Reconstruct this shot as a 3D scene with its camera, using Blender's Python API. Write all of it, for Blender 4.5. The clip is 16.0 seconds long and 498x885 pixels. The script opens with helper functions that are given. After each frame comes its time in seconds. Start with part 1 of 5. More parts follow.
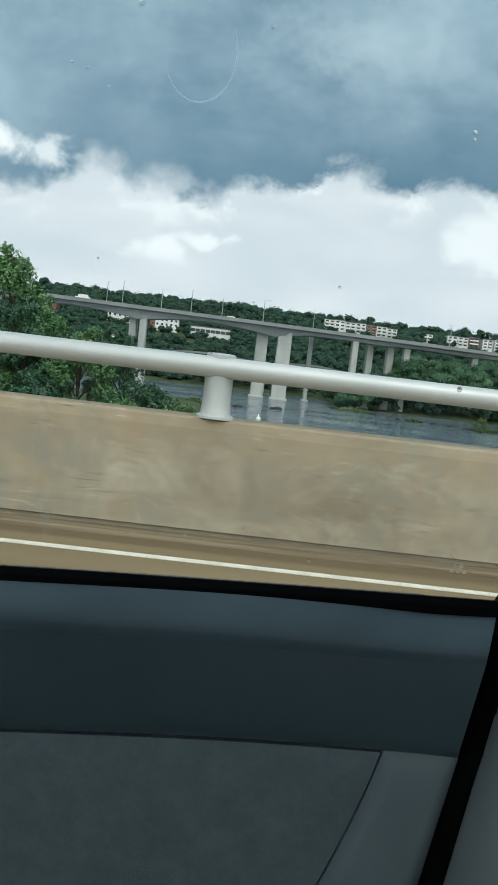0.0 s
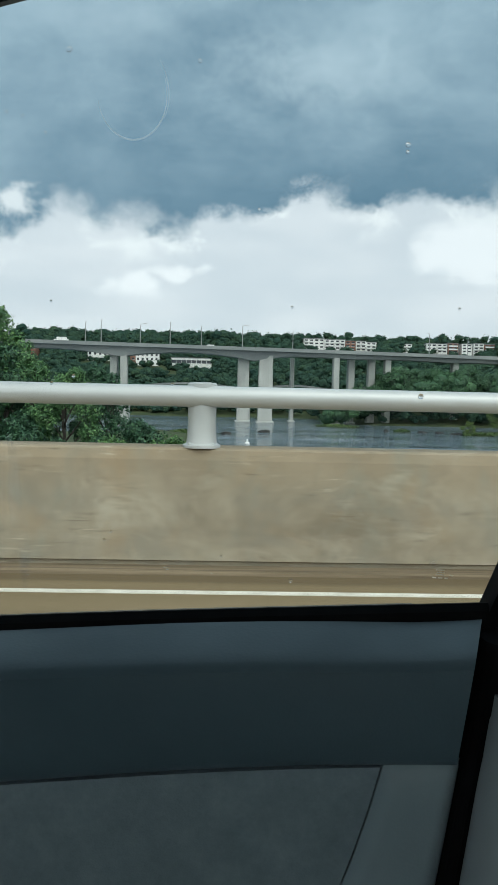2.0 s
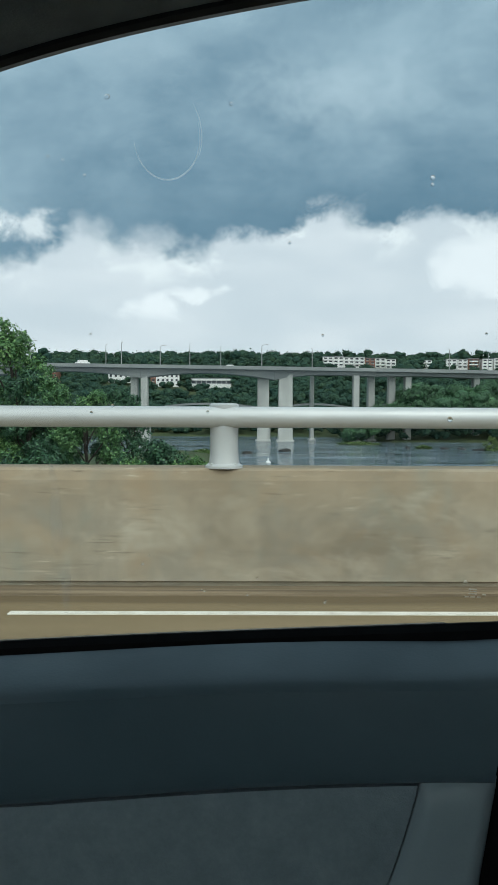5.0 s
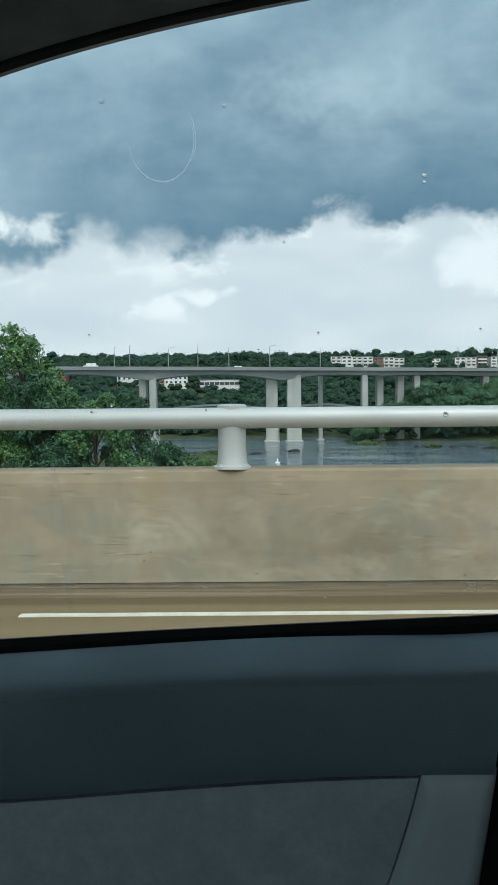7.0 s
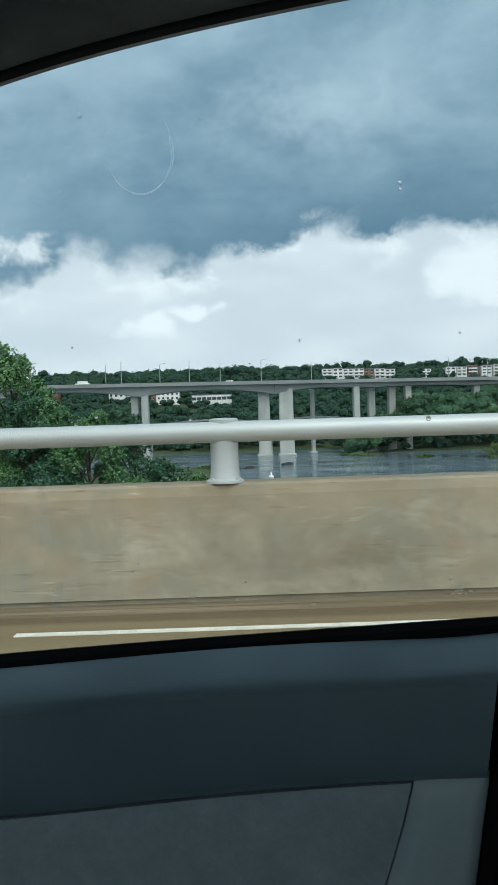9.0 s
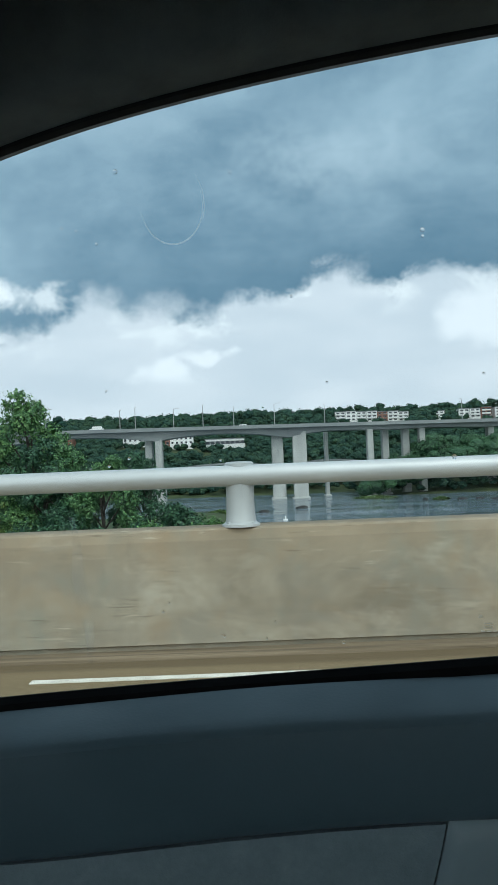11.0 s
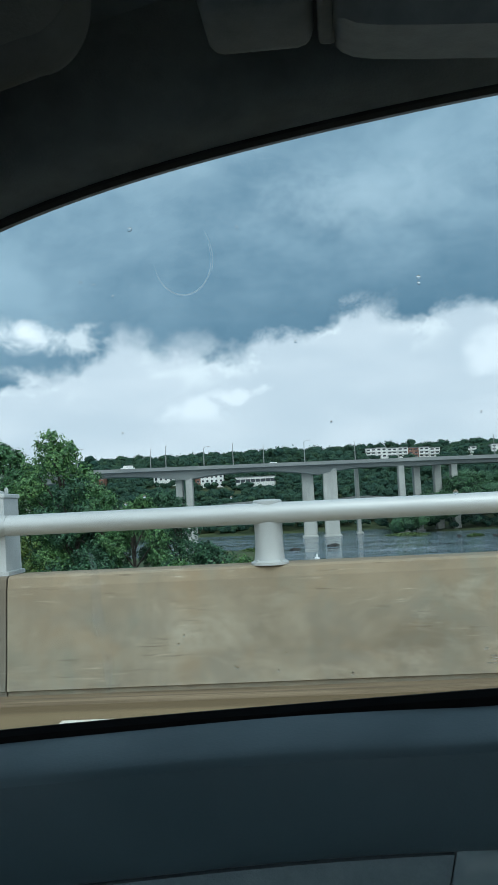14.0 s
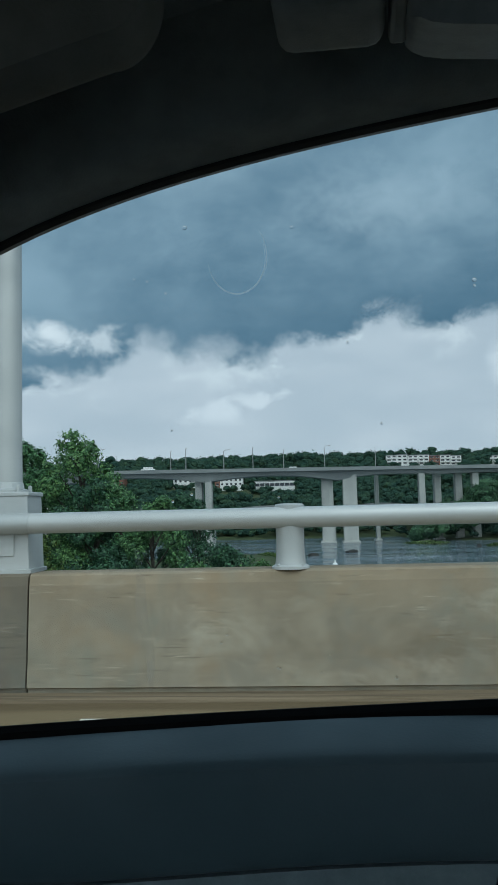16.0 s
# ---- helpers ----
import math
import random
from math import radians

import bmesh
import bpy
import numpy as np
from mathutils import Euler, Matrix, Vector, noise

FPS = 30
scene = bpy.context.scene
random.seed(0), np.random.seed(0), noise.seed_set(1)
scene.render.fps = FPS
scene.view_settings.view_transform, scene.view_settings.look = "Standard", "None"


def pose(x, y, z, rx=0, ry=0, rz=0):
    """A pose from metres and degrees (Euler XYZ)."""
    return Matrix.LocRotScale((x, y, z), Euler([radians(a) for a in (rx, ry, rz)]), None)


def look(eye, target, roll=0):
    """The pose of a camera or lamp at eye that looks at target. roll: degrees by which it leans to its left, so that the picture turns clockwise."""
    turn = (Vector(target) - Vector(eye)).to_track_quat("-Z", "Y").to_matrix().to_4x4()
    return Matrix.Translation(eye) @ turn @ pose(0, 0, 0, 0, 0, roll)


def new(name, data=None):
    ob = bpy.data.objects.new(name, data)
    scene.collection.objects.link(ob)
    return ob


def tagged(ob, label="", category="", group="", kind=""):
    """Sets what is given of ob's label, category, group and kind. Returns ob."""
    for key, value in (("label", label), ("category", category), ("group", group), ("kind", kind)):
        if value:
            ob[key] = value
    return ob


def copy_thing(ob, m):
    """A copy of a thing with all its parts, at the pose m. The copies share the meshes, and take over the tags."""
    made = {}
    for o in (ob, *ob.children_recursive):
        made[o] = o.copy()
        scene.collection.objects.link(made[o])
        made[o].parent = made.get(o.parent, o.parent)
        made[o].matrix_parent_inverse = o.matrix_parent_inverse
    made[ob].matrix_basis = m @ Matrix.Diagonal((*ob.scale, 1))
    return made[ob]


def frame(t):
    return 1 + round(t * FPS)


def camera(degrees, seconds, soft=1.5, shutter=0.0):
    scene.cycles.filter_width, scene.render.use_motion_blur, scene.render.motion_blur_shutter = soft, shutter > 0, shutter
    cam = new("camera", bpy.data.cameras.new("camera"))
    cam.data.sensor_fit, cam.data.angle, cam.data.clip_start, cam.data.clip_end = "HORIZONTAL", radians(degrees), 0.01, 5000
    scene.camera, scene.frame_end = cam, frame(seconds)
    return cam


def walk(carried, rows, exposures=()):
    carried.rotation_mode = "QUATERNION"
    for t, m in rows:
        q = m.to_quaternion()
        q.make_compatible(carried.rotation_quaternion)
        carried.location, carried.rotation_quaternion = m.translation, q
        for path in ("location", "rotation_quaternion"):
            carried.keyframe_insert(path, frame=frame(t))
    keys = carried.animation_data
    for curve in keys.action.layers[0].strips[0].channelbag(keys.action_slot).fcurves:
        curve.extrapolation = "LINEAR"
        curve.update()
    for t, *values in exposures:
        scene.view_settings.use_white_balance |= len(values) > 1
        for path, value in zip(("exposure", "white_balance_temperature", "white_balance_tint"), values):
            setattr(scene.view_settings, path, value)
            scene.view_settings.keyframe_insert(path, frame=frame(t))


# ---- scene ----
cam = camera(36.0, 16.0, soft=0.7)
walk(cam, [
    (0.0, pose(0.0625, 0.0232, 1.2214, 84.116, -6.742, -0.853)),
    (0.5, pose(0.0768, 0.0383, 1.2304, 82.377, -5.111, -1.093)),
    (1.0, pose(0.0761, 0.0347, 1.2299, 83.812, -2.367, -2.045)),
    (1.5, pose(0.0730, 0.0195, 1.2190, 85.843, -1.771, -1.909)),
    (2.0, pose(0.0776, 0.0212, 1.2224, 86.085, -1.335, -2.064)),
    (2.5, pose(0.0640, 0.0225, 1.2199, 86.139, -1.553, -2.291)),
    (3.0, pose(0.0645, 0.0148, 1.2234, 86.244, -1.465, -1.825)),
    (3.5, pose(0.0675, 0.0038, 1.2266, 87.091, -1.055, -1.255)),
    (4.0, pose(0.0678, 0.0076, 1.2280, 87.330, -0.677, -1.052)),
    (4.5, pose(0.0670, 0.0073, 1.2278, 87.456, -0.495, -0.774)),
    (7.0, pose(0.0758, -0.0005, 1.2250, 87.576, 0.484, 0.087)),
    (7.5, pose(0.0719, 0.0051, 1.2230, 87.855, 0.775, -0.038)),
    (8.0, pose(0.0643, 0.0106, 1.2167, 87.949, 0.776, -0.215)),
    (8.5, pose(0.0764, 0.0179, 1.2169, 87.904, 1.101, -0.407)),
    (9.0, pose(0.0818, -0.0026, 1.2208, 88.619, 1.816, -0.466)),
    (9.5, pose(0.0690, -0.0142, 1.2164, 90.163, 1.946, -0.230)),
    (12.0, pose(0.0749, -0.0164, 1.2196, 92.356, 2.547, 0.923)),
    (12.5, pose(0.0853, -0.0290, 1.2190, 93.001, 2.808, 1.250)),
    (13.0, pose(0.0868, -0.0447, 1.2184, 94.075, 3.205, 2.380)),
    (13.5, pose(0.0849, -0.0402, 1.2184, 94.512, 2.718, 2.578)),
    (14.0, pose(0.0869, -0.0427, 1.2168, 94.851, 2.792, 2.841)),
    (14.5, pose(0.0761, -0.0475, 1.2151, 95.089, 2.078, 2.668)),
    (15.0, pose(0.0607, -0.0418, 1.2148, 94.855, 1.685, 2.778)),
    (15.5, pose(0.0575, -0.0433, 1.2147, 94.915, 0.907, 3.371)),
    (16.0, pose(0.0647, -0.0434, 1.2144, 95.187, 1.405, 4.238)),
], exposures=[(0.0, 0.22, 6400, 9), (4.5, 0.13, 6280, 8), (9.5, 0.17, 6100, 7), (12.5, 0.13, 5850, 6), (14.0, 0.12, 5790, 5), (15.0, 0.04, 5760, 5), (15.5, -0.15, 5750, 5), (16.0, -0.32, 5740, 5)])

# ---------------------------------------------------------------- world and sun
SUN_EL, SUN_ROT = radians(48), radians(150)
world = bpy.data.worlds.new("overcast_sky")
scene.world = world
world.use_nodes = True
wt = world.node_tree
wt.nodes.clear()


def wn(kind, **kw):
    n = wt.nodes.new(kind)
    for k, v in kw.items():
        if k == "op":
            n.operation = v
        elif k == "blend":
            n.blend_type = v
        elif k == "dtype":
            n.data_type = v
    return n


def wset(sock, v):
    if isinstance(v, bpy.types.NodeSocket):
        wt.links.new(v, sock)
    else:
        sock.default_value = v


def wmath(op, a, b=0.0, c=0.0, clamp=False):
    n = wn("ShaderNodeMath", op=op)
    n.use_clamp = clamp
    wset(n.inputs[0], a), wset(n.inputs[1], b), wset(n.inputs[2], c)
    return n.outputs[0]


def wsmooth(v, lo, hi, a=0.0, b=1.0):
    n = wn("ShaderNodeMapRange")
    n.interpolation_type = "SMOOTHSTEP"
    wset(n.inputs[0], v)
    for i, k in enumerate((lo, hi, a, b)):
        wset(n.inputs[1 + i], k)
    return n.outputs[0]


def wmix(f, a, b):
    n = wn("ShaderNodeMix", dtype="RGBA")
    wset(n.inputs[0], f), wset(n.inputs[6], a), wset(n.inputs[7], b)
    return n.outputs[2]


def wnoise(vec, scale, detail, rough=0.55, dist=0.0, stretch=(1, 1, 1), shift=(0, 0, 0)):
    m = wn("ShaderNodeMapping")
    m.inputs["Scale"].default_value = stretch
    m.inputs["Location"].default_value = shift
    wset(m.inputs["Vector"], vec)
    n = wn("ShaderNodeTexNoise")
    wset(n.inputs["Vector"], m.outputs[0])
    n.inputs["Scale"].default_value, n.inputs["Detail"].default_value = scale, detail
    n.inputs["Roughness"].default_value, n.inputs["Distortion"].default_value = rough, dist
    return n.outputs[0]


sky_dir = wn("ShaderNodeTexCoord").outputs["Generated"]
split = wn("ShaderNodeSeparateXYZ")
wset(split.inputs[0], sky_dir)
sx, sy, sz = split.outputs
clear = wn("ShaderNodeTexSky")
clear.sky_type, clear.sun_disc = "NISHITA", False
clear.sun_elevation, clear.sun_rotation = SUN_EL, SUN_ROT
scaled = wn("ShaderNodeVectorMath", op="SCALE")
wset(scaled.inputs[0], clear.outputs[0])
scaled.inputs[3].default_value = 0.08

# the underside of the dark cloud deck, its ragged lower edge and the pale sky below it
billow = wnoise(sky_dir, 19.0, 9, 0.60, 0.3, (1, 1, 1.35))
billow_big = wnoise(sky_dir, 5.5, 3, 0.5, 0.0, (1, 1, 1.2), (3.1, 0.4, 0.2))
ramp = wn("ShaderNodeValToRGB")
ramp.color_ramp.interpolation = "EASE"
# the edge of the deck: across (x of the direction), up (z of the direction)
EDGE = ((-0.4, 0.152), (-0.3, 0.164), (-0.262, 0.174), (-0.235, 0.19), (-0.2, 0.207), (-0.175, 0.198), (-0.151, 0.187), (-0.1, 0.192), (-0.055, 0.19), (-0.02, 0.206), (0.02, 0.211), (0.055, 0.219), (0.085, 0.231), (0.108, 0.232), (0.13, 0.222), (0.157, 0.22), (0.2, 0.227), (0.25, 0.233), (0.31, 0.223), (0.5, 0.226))
while len(ramp.color_ramp.elements) < len(EDGE):
    ramp.color_ramp.elements.new(0.5)
for el, (p, v) in zip(ramp.color_ramp.elements, EDGE):
    el.position, el.color = p / 1.4 + 0.5, (v, v, v, 1)
wset(ramp.inputs[0], wmath("MULTIPLY_ADD", sx, 1 / 1.4, 0.5))
edge = wmath("ADD", ramp.outputs[0], wmath("MULTIPLY", wmath("SUBTRACT", billow, 0.5), -0.055))
edge = wmath("ADD", edge, wmath("MULTIPLY", wmath("SUBTRACT", billow_big, 0.5), -0.02))
frill = wnoise(sky_dir, 62.0, 6, 0.62, 0.4, (1, 1, 1.2), (2.3, 0.1, 4.0))
edge = wmath("ADD", edge, wmath("MULTIPLY", wmath("SUBTRACT", frill, 0.5), -0.022))
height = wmath("SUBTRACT", sz, edge)
blur = wsmooth(wnoise(sky_dir, 9.0, 2, 0.5, 0.0, (1, 1, 1), (7.0, 3.0, 2.0)), 0.35, 0.65, 0.014, 0.044)
deck = wsmooth(height, -0.006, blur)
streak = wnoise(sky_dir, 3.6, 6, 0.55, 0.25, (1, 1, 1.6), (0.7, 1.3, 5.2))
wisp = wnoise(sky_dir, 11.0, 6, 0.6, 0.4, (1, 1, 1.5), (5.0, 2.0, 1.0))
tone = wmath("ADD", wmath("MULTIPLY", wsmooth(streak, 0.30, 0.70), 0.85), wmath("MULTIPLY", wsmooth(height, 0.03, 0.36), 0.38))
tone = wmath("ADD", tone, wmath("MULTIPLY", wsmooth(sx, -0.15, -0.6), 0.22))
tone = wmath("ADD", tone, wmath("MULTIPLY", wmath("SUBTRACT", wisp, 0.5), 0.5))
tone = wmath("MULTIPLY", tone, wsmooth(height, 0.0, 0.13, 0.28, 1.0), clamp=True)
dark = wmix(tone, (0.108, 0.208, 0.292, 1), (0.38, 0.505, 0.59, 1))
# white tops lit along the edge
rim = wmath("MULTIPLY", wsmooth(height, -0.036, -0.004), wsmooth(billow, 0.46, 0.62))
low = wnoise(sky_dir, 6.0, 5, 0.5, 0.0, (1, 1, 3.0), (1.7, 0.2, 0.9))
pale = wmix(wsmooth(low, 0.32, 0.68), (0.664, 0.712, 0.762, 1), (0.782, 0.808, 0.844, 1))
pale = wmix(wmath("MULTIPLY", rim, 0.75), pale, (0.95, 0.97, 0.98, 1))


def cloud_patch(az_left, el, wide, high, ragged=1.7, soft=0.5, taper=0.0):
    """A soft oval patch of the sky round one direction, in degrees."""
    a, e = radians(az_left), radians(el)
    cx, cz = -math.sin(a) * math.cos(e), math.sin(e)
    dx = wmath("DIVIDE", wmath("SUBTRACT", sx, cx), math.sin(radians(wide)))
    dz = wmath("DIVIDE", wmath("SUBTRACT", sz, cz), math.sin(radians(high)))
    dx = wmath("MULTIPLY", dx, wmath("MAXIMUM", wmath("MULTIPLY_ADD", dz, taper, 1.0), 0.3))
    r = wmath("SQRT", wmath("ADD", wmath("MULTIPLY", dx, dx), wmath("MULTIPLY", dz, dz)))
    r = wmath("ADD", r, wmath("MULTIPLY", wmath("SUBTRACT", billow, 0.5), ragged))
    front = wsmooth(sy, 0.0, 0.2)
    return wmath("MULTIPLY", wsmooth(r, 1.1, 1.1 - soft), front)


puff = cloud_patch(6.2, 7.3, 2.4, 1.5, 2.4, 0.6, 0.8)
puff = wmath("MAXIMUM", puff, cloud_patch(3.6, 8.2, 1.6, 0.75, 2.4, 0.5, -0.9))
puff = wmath("MULTIPLY", puff, wsmooth(sz, 0.106, 0.126))
pale = wmix(wmath("MULTIPLY", puff, 0.85), pale, (0.97, 0.98, 1.0, 1))
pale = wmix(wmath("MULTIPLY", cloud_patch(-18.0, 10.1, 4.0, 2.4), 0.8), pale, (0.97, 0.98, 1.0, 1))
# thin places in the deck
dark = wmix(wmath("MULTIPLY", cloud_patch(-7.0, 22.0, 9.5, 3.0, 1.5, 1.3), 0.70), dark, (0.54, 0.66, 0.735, 1))
dark = wmix(wmath("MULTIPLY", cloud_patch(9.0, 24.5, 6.0, 2.2, 1.5, 1.3), 0.40), dark, (0.50, 0.62, 0.70, 1))
sky = wmix(deck, pale, dark)
gap = cloud_patch(18.4, 13.1, 3.6, 1.7, 2.6, 1.0)
gap = wmath("MAXIMUM", gap, wmath("MULTIPLY", cloud_patch(14.9, 12.7, 2.0, 1.4, 3.2, 1.0), 0.7))
gap = wmath("MAXIMUM", gap, wmath("MULTIPLY", cloud_patch(24, 10.2, 6.0, 1.5, 3.0, 1.0), 0.5))
sky = wmix(gap, sky, (1.04, 1.045, 1.05, 1))
# brighter veil behind the camera and overhead, where the sun stands behind thin cloud
back = wsmooth(wmath("ADD", wmath("MULTIPLY", sy, -0.8), wmath("MULTIPLY", sz, 0.75)), 0.25, 1.0)
sky = wmix(back, sky, (1.45, 1.47, 1.45, 1))
sky = wmix(0.05, sky, scaled.outputs[0])
bg = wn("ShaderNodeBackground")
wset(bg.inputs[0], sky)
bg.inputs[1].default_value = 1.0
wset(wn("ShaderNodeOutputWorld").inputs[0], bg.outputs[0])

sun_data = bpy.data.lights.new("sun", "SUN")
sun_data.energy, sun_data.angle, sun_data.color = 0.8, radians(25), (1.0, 0.95, 0.88)
sun = new("sun", sun_data)
sun.matrix_world = look((math.sin(SUN_ROT) * 60, math.cos(SUN_ROT) * 60, 70), (0, 0, 0))

# ---------------------------------------------------------------- materials


class Mat:
    """A node material with a principled shader and short hands for its nodes."""

    def __init__(self, name, rough=0.6, metal=0.0, spec=0.5):
        self.m = bpy.data.materials.new(name)
        self.m.use_nodes = True
        self.t = self.m.node_tree
        self.b = self.t.nodes["Principled BSDF"]
        self.b.inputs["Roughness"].default_value = rough
        self.b.inputs["Metallic"].default_value = metal
        self.b.inputs["Specular IOR Level"].default_value = spec
        self.obj = self.t.nodes.new("ShaderNodeTexCoord").outputs["Object"]

    def put(self, sock, v):
        if isinstance(v, bpy.types.NodeSocket):
            self.t.links.new(v, sock)
        else:
            sock.default_value = v

    def noise(self, scale, detail=4, rough=0.55, stretch=(1, 1, 1), dist=0.0, shift=(0, 0, 0), vec=None):
        mp = self.t.nodes.new("ShaderNodeMapping")
        mp.inputs["Scale"].default_value, mp.inputs["Location"].default_value = stretch, shift
        self.put(mp.inputs["Vector"], vec or self.obj)
        n = self.t.nodes.new("ShaderNodeTexNoise")
        self.put(n.inputs["Vector"], mp.outputs[0])
        n.inputs["Scale"].default_value, n.inputs["Detail"].default_value = scale, detail
        n.inputs["Roughness"].default_value, n.inputs["Distortion"].default_value = rough, dist
        return n.outputs[0]

    def voronoi(self, scale, stretch=(1, 1, 1)):
        mp = self.t.nodes.new("ShaderNodeMapping")
        mp.inputs["Scale"].default_value = stretch
        self.put(mp.inputs["Vector"], self.obj)
        n = self.t.nodes.new("ShaderNodeTexVoronoi")
        self.put(n.inputs["Vector"], mp.outputs[0])
        n.inputs["Scale"].default_value = scale
        return n.outputs["Distance"]

    def ramp(self, v, stops):
        n = self.t.nodes.new("ShaderNodeValToRGB")
        self.put(n.inputs[0], v)
        while len(n.color_ramp.elements) < len(stops):
            n.color_ramp.elements.new(0.5)
        for el, (p, c) in zip(n.color_ramp.elements, stops):
            el.position, el.color = p, (*c, 1) if len(c) == 3 else c
        return n.outputs[0]

    def mix(self, f, a, b, blend="MIX"):
        n = self.t.nodes.new("ShaderNodeMix")
        n.data_type, n.blend_type = "RGBA", blend
        self.put(n.inputs[0], f)
        for i, v in ((6, a), (7, b)):
            self.put(n.inputs[i], (*v, 1) if isinstance(v, tuple) and len(v) == 3 else v)
        return n.outputs[2]

    def math(self, op, a, b=0.0):
        n = self.t.nodes.new("ShaderNodeMath")
        n.operation = op
        self.put(n.inputs[0], a), self.put(n.inputs[1], b)
        return n.outputs[0]

    def random(self):
        return self.t.nodes.new("ShaderNodeObjectInfo").outputs["Random"]

    def island(self):
        return self.t.nodes.new("ShaderNodeNewGeometry").outputs["Random Per Island"]

    def split(self):
        n = self.t.nodes.new("ShaderNodeSeparateXYZ")
        self.put(n.inputs[0], self.obj)
        return n.outputs

    def colour(self, v):
        self.put(self.b.inputs["Base Color"], (*v, 1) if isinstance(v, tuple) and len(v) == 3 else v)
        return self

    def rough(self, v):
        self.put(self.b.inputs["Roughness"], v)
        return self

    def bump(self, v, strength=0.3, dist=0.01):
        n = self.t.nodes.new("ShaderNodeBump")
        n.inputs["Strength"].default_value, n.inputs["Distance"].default_value = strength, dist
        self.put(n.inputs["Height"], v)
        self.put(self.b.inputs["Normal"], n.outputs[0])
        return self


def varied(name, a, b, scale, rough=0.7, bump=0.2, bump_scale=None, stretch=(1, 1, 1), metal=0.0, spec=0.4, dist=0.01, lo=0.35, hi=0.65):
    m = Mat(name, rough, metal, spec)
    m.colour(m.ramp(m.noise(scale, 5, stretch=stretch), [(lo, a), (hi, b)]))
    if bump:
        m.bump(m.noise(bump_scale or scale * 6, 5, stretch=stretch), bump, dist)
    return m.m


def parapet_material(name, dark, mid, light, brown):
    """Cast concrete: cloudy patches, fine mottling, rain runs, scrapes and chips."""
    m = Mat(name, 0.92, spec=0.18)
    big = m.noise(1.7, 6, 0.68, (0.75, 1, 1.0), 0.4)
    col = m.ramp(big, [(0.30, dark), (0.50, mid), (0.68, light)])
    patch = m.ramp(m.noise(3.1, 5, 0.65, (0.8, 1, 1.1), 0.5, (2, 7, 1)), [(0.47, (0, 0, 0)), (0.60, (1, 1, 1))])
    col = m.mix(m.math("MULTIPLY", patch, 0.55), col, tuple(0.5 * (p + q) * k for p, q, k in zip(dark, mid, (0.86, 0.92, 1.0))))
    z = m.split()[2]
    top = m.ramp(m.math("ADD", z, m.math("MULTIPLY", big, 0.45)), [(0.72, (0, 0, 0)), (1.02, (1, 1, 1))])
    col = m.mix(m.math("MULTIPLY", top, 0.38), col, brown)
    rust = m.ramp(m.noise(2.3, 4, 0.6, (0.9, 1, 0.8), 0.3, (6, 1, 3)), [(0.55, (0, 0, 0)), (0.70, (1, 1, 1))])
    col = m.mix(m.math("MULTIPLY", rust, 0.36), col, brown)
    green = m.ramp(m.noise(1.9, 5, 0.65, (1.0, 1, 0.7), 0.6, (3, 9, 6)), [(0.52, (0, 0, 0)), (0.66, (1, 1, 1))])
    col = m.mix(m.math("MULTIPLY", green, 0.55), col, (0.92 * mid[0] * 0.84, mid[1] * 0.90, mid[2] * 0.98))
    pale = m.ramp(m.noise(2.7, 5, 0.7, (0.6, 1, 1.2), 0.4, (11, 4, 2)), [(0.56, (0, 0, 0)), (0.70, (1, 1, 1))])
    col = m.mix(m.math("MULTIPLY", pale, 0.5), col, tuple(1.12 * c for c in light))
    runs = m.ramp(m.noise(4.0, 4, 0.6, (1.0, 1, 0.10), shift=(1, 3, 8)), [(0.54, (0, 0, 0)), (0.70, (1, 1, 1))])
    col = m.mix(m.math("MULTIPLY", runs, 0.35), col, dark)
    mott = m.noise(26, 5, 0.75, (0.45, 1, 1.0))
    col = m.mix(m.math("MULTIPLY", m.ramp(mott, [(0.45, (0, 0, 0)), (0.66, (1, 1, 1))]), 0.24), col, dark)
    cluster = m.ramp(m.noise(1.3, 3, 0.6, (0.8, 1, 2.2), 0.3, (5, 5, 3)), [(0.45, (0.2,) * 3), (0.56, (1, 1, 1))])
    pits = m.ramp(m.noise(34, 2, 0.5, (0.12, 1, 1.6), shift=(4, 2, 1)), [(0.62, (0, 0, 0)), (0.74, (1, 1, 1))])
    col = m.mix(m.math("MULTIPLY", m.math("MULTIPLY", pits, cluster), 0.55), col, tuple(0.45 * c for c in dark))
    scrape = m.ramp(m.noise(24, 3, 0.6, (0.17, 1, 1.8), shift=(9, 2, 5)), [(0.61, (0, 0, 0)), (0.74, (1, 1, 1))])
    col = m.mix(m.math("MULTIPLY", m.math("MULTIPLY", scrape, cluster), 0.6), col, tuple(1.4 * c for c in light))
    return m.colour(col).bump(m.math("ADD", mott, m.math("MULTIPLY", m.noise(90, 4, 0.6, (0.3, 1, 1)), 0.5)), 0.3, 0.003).m


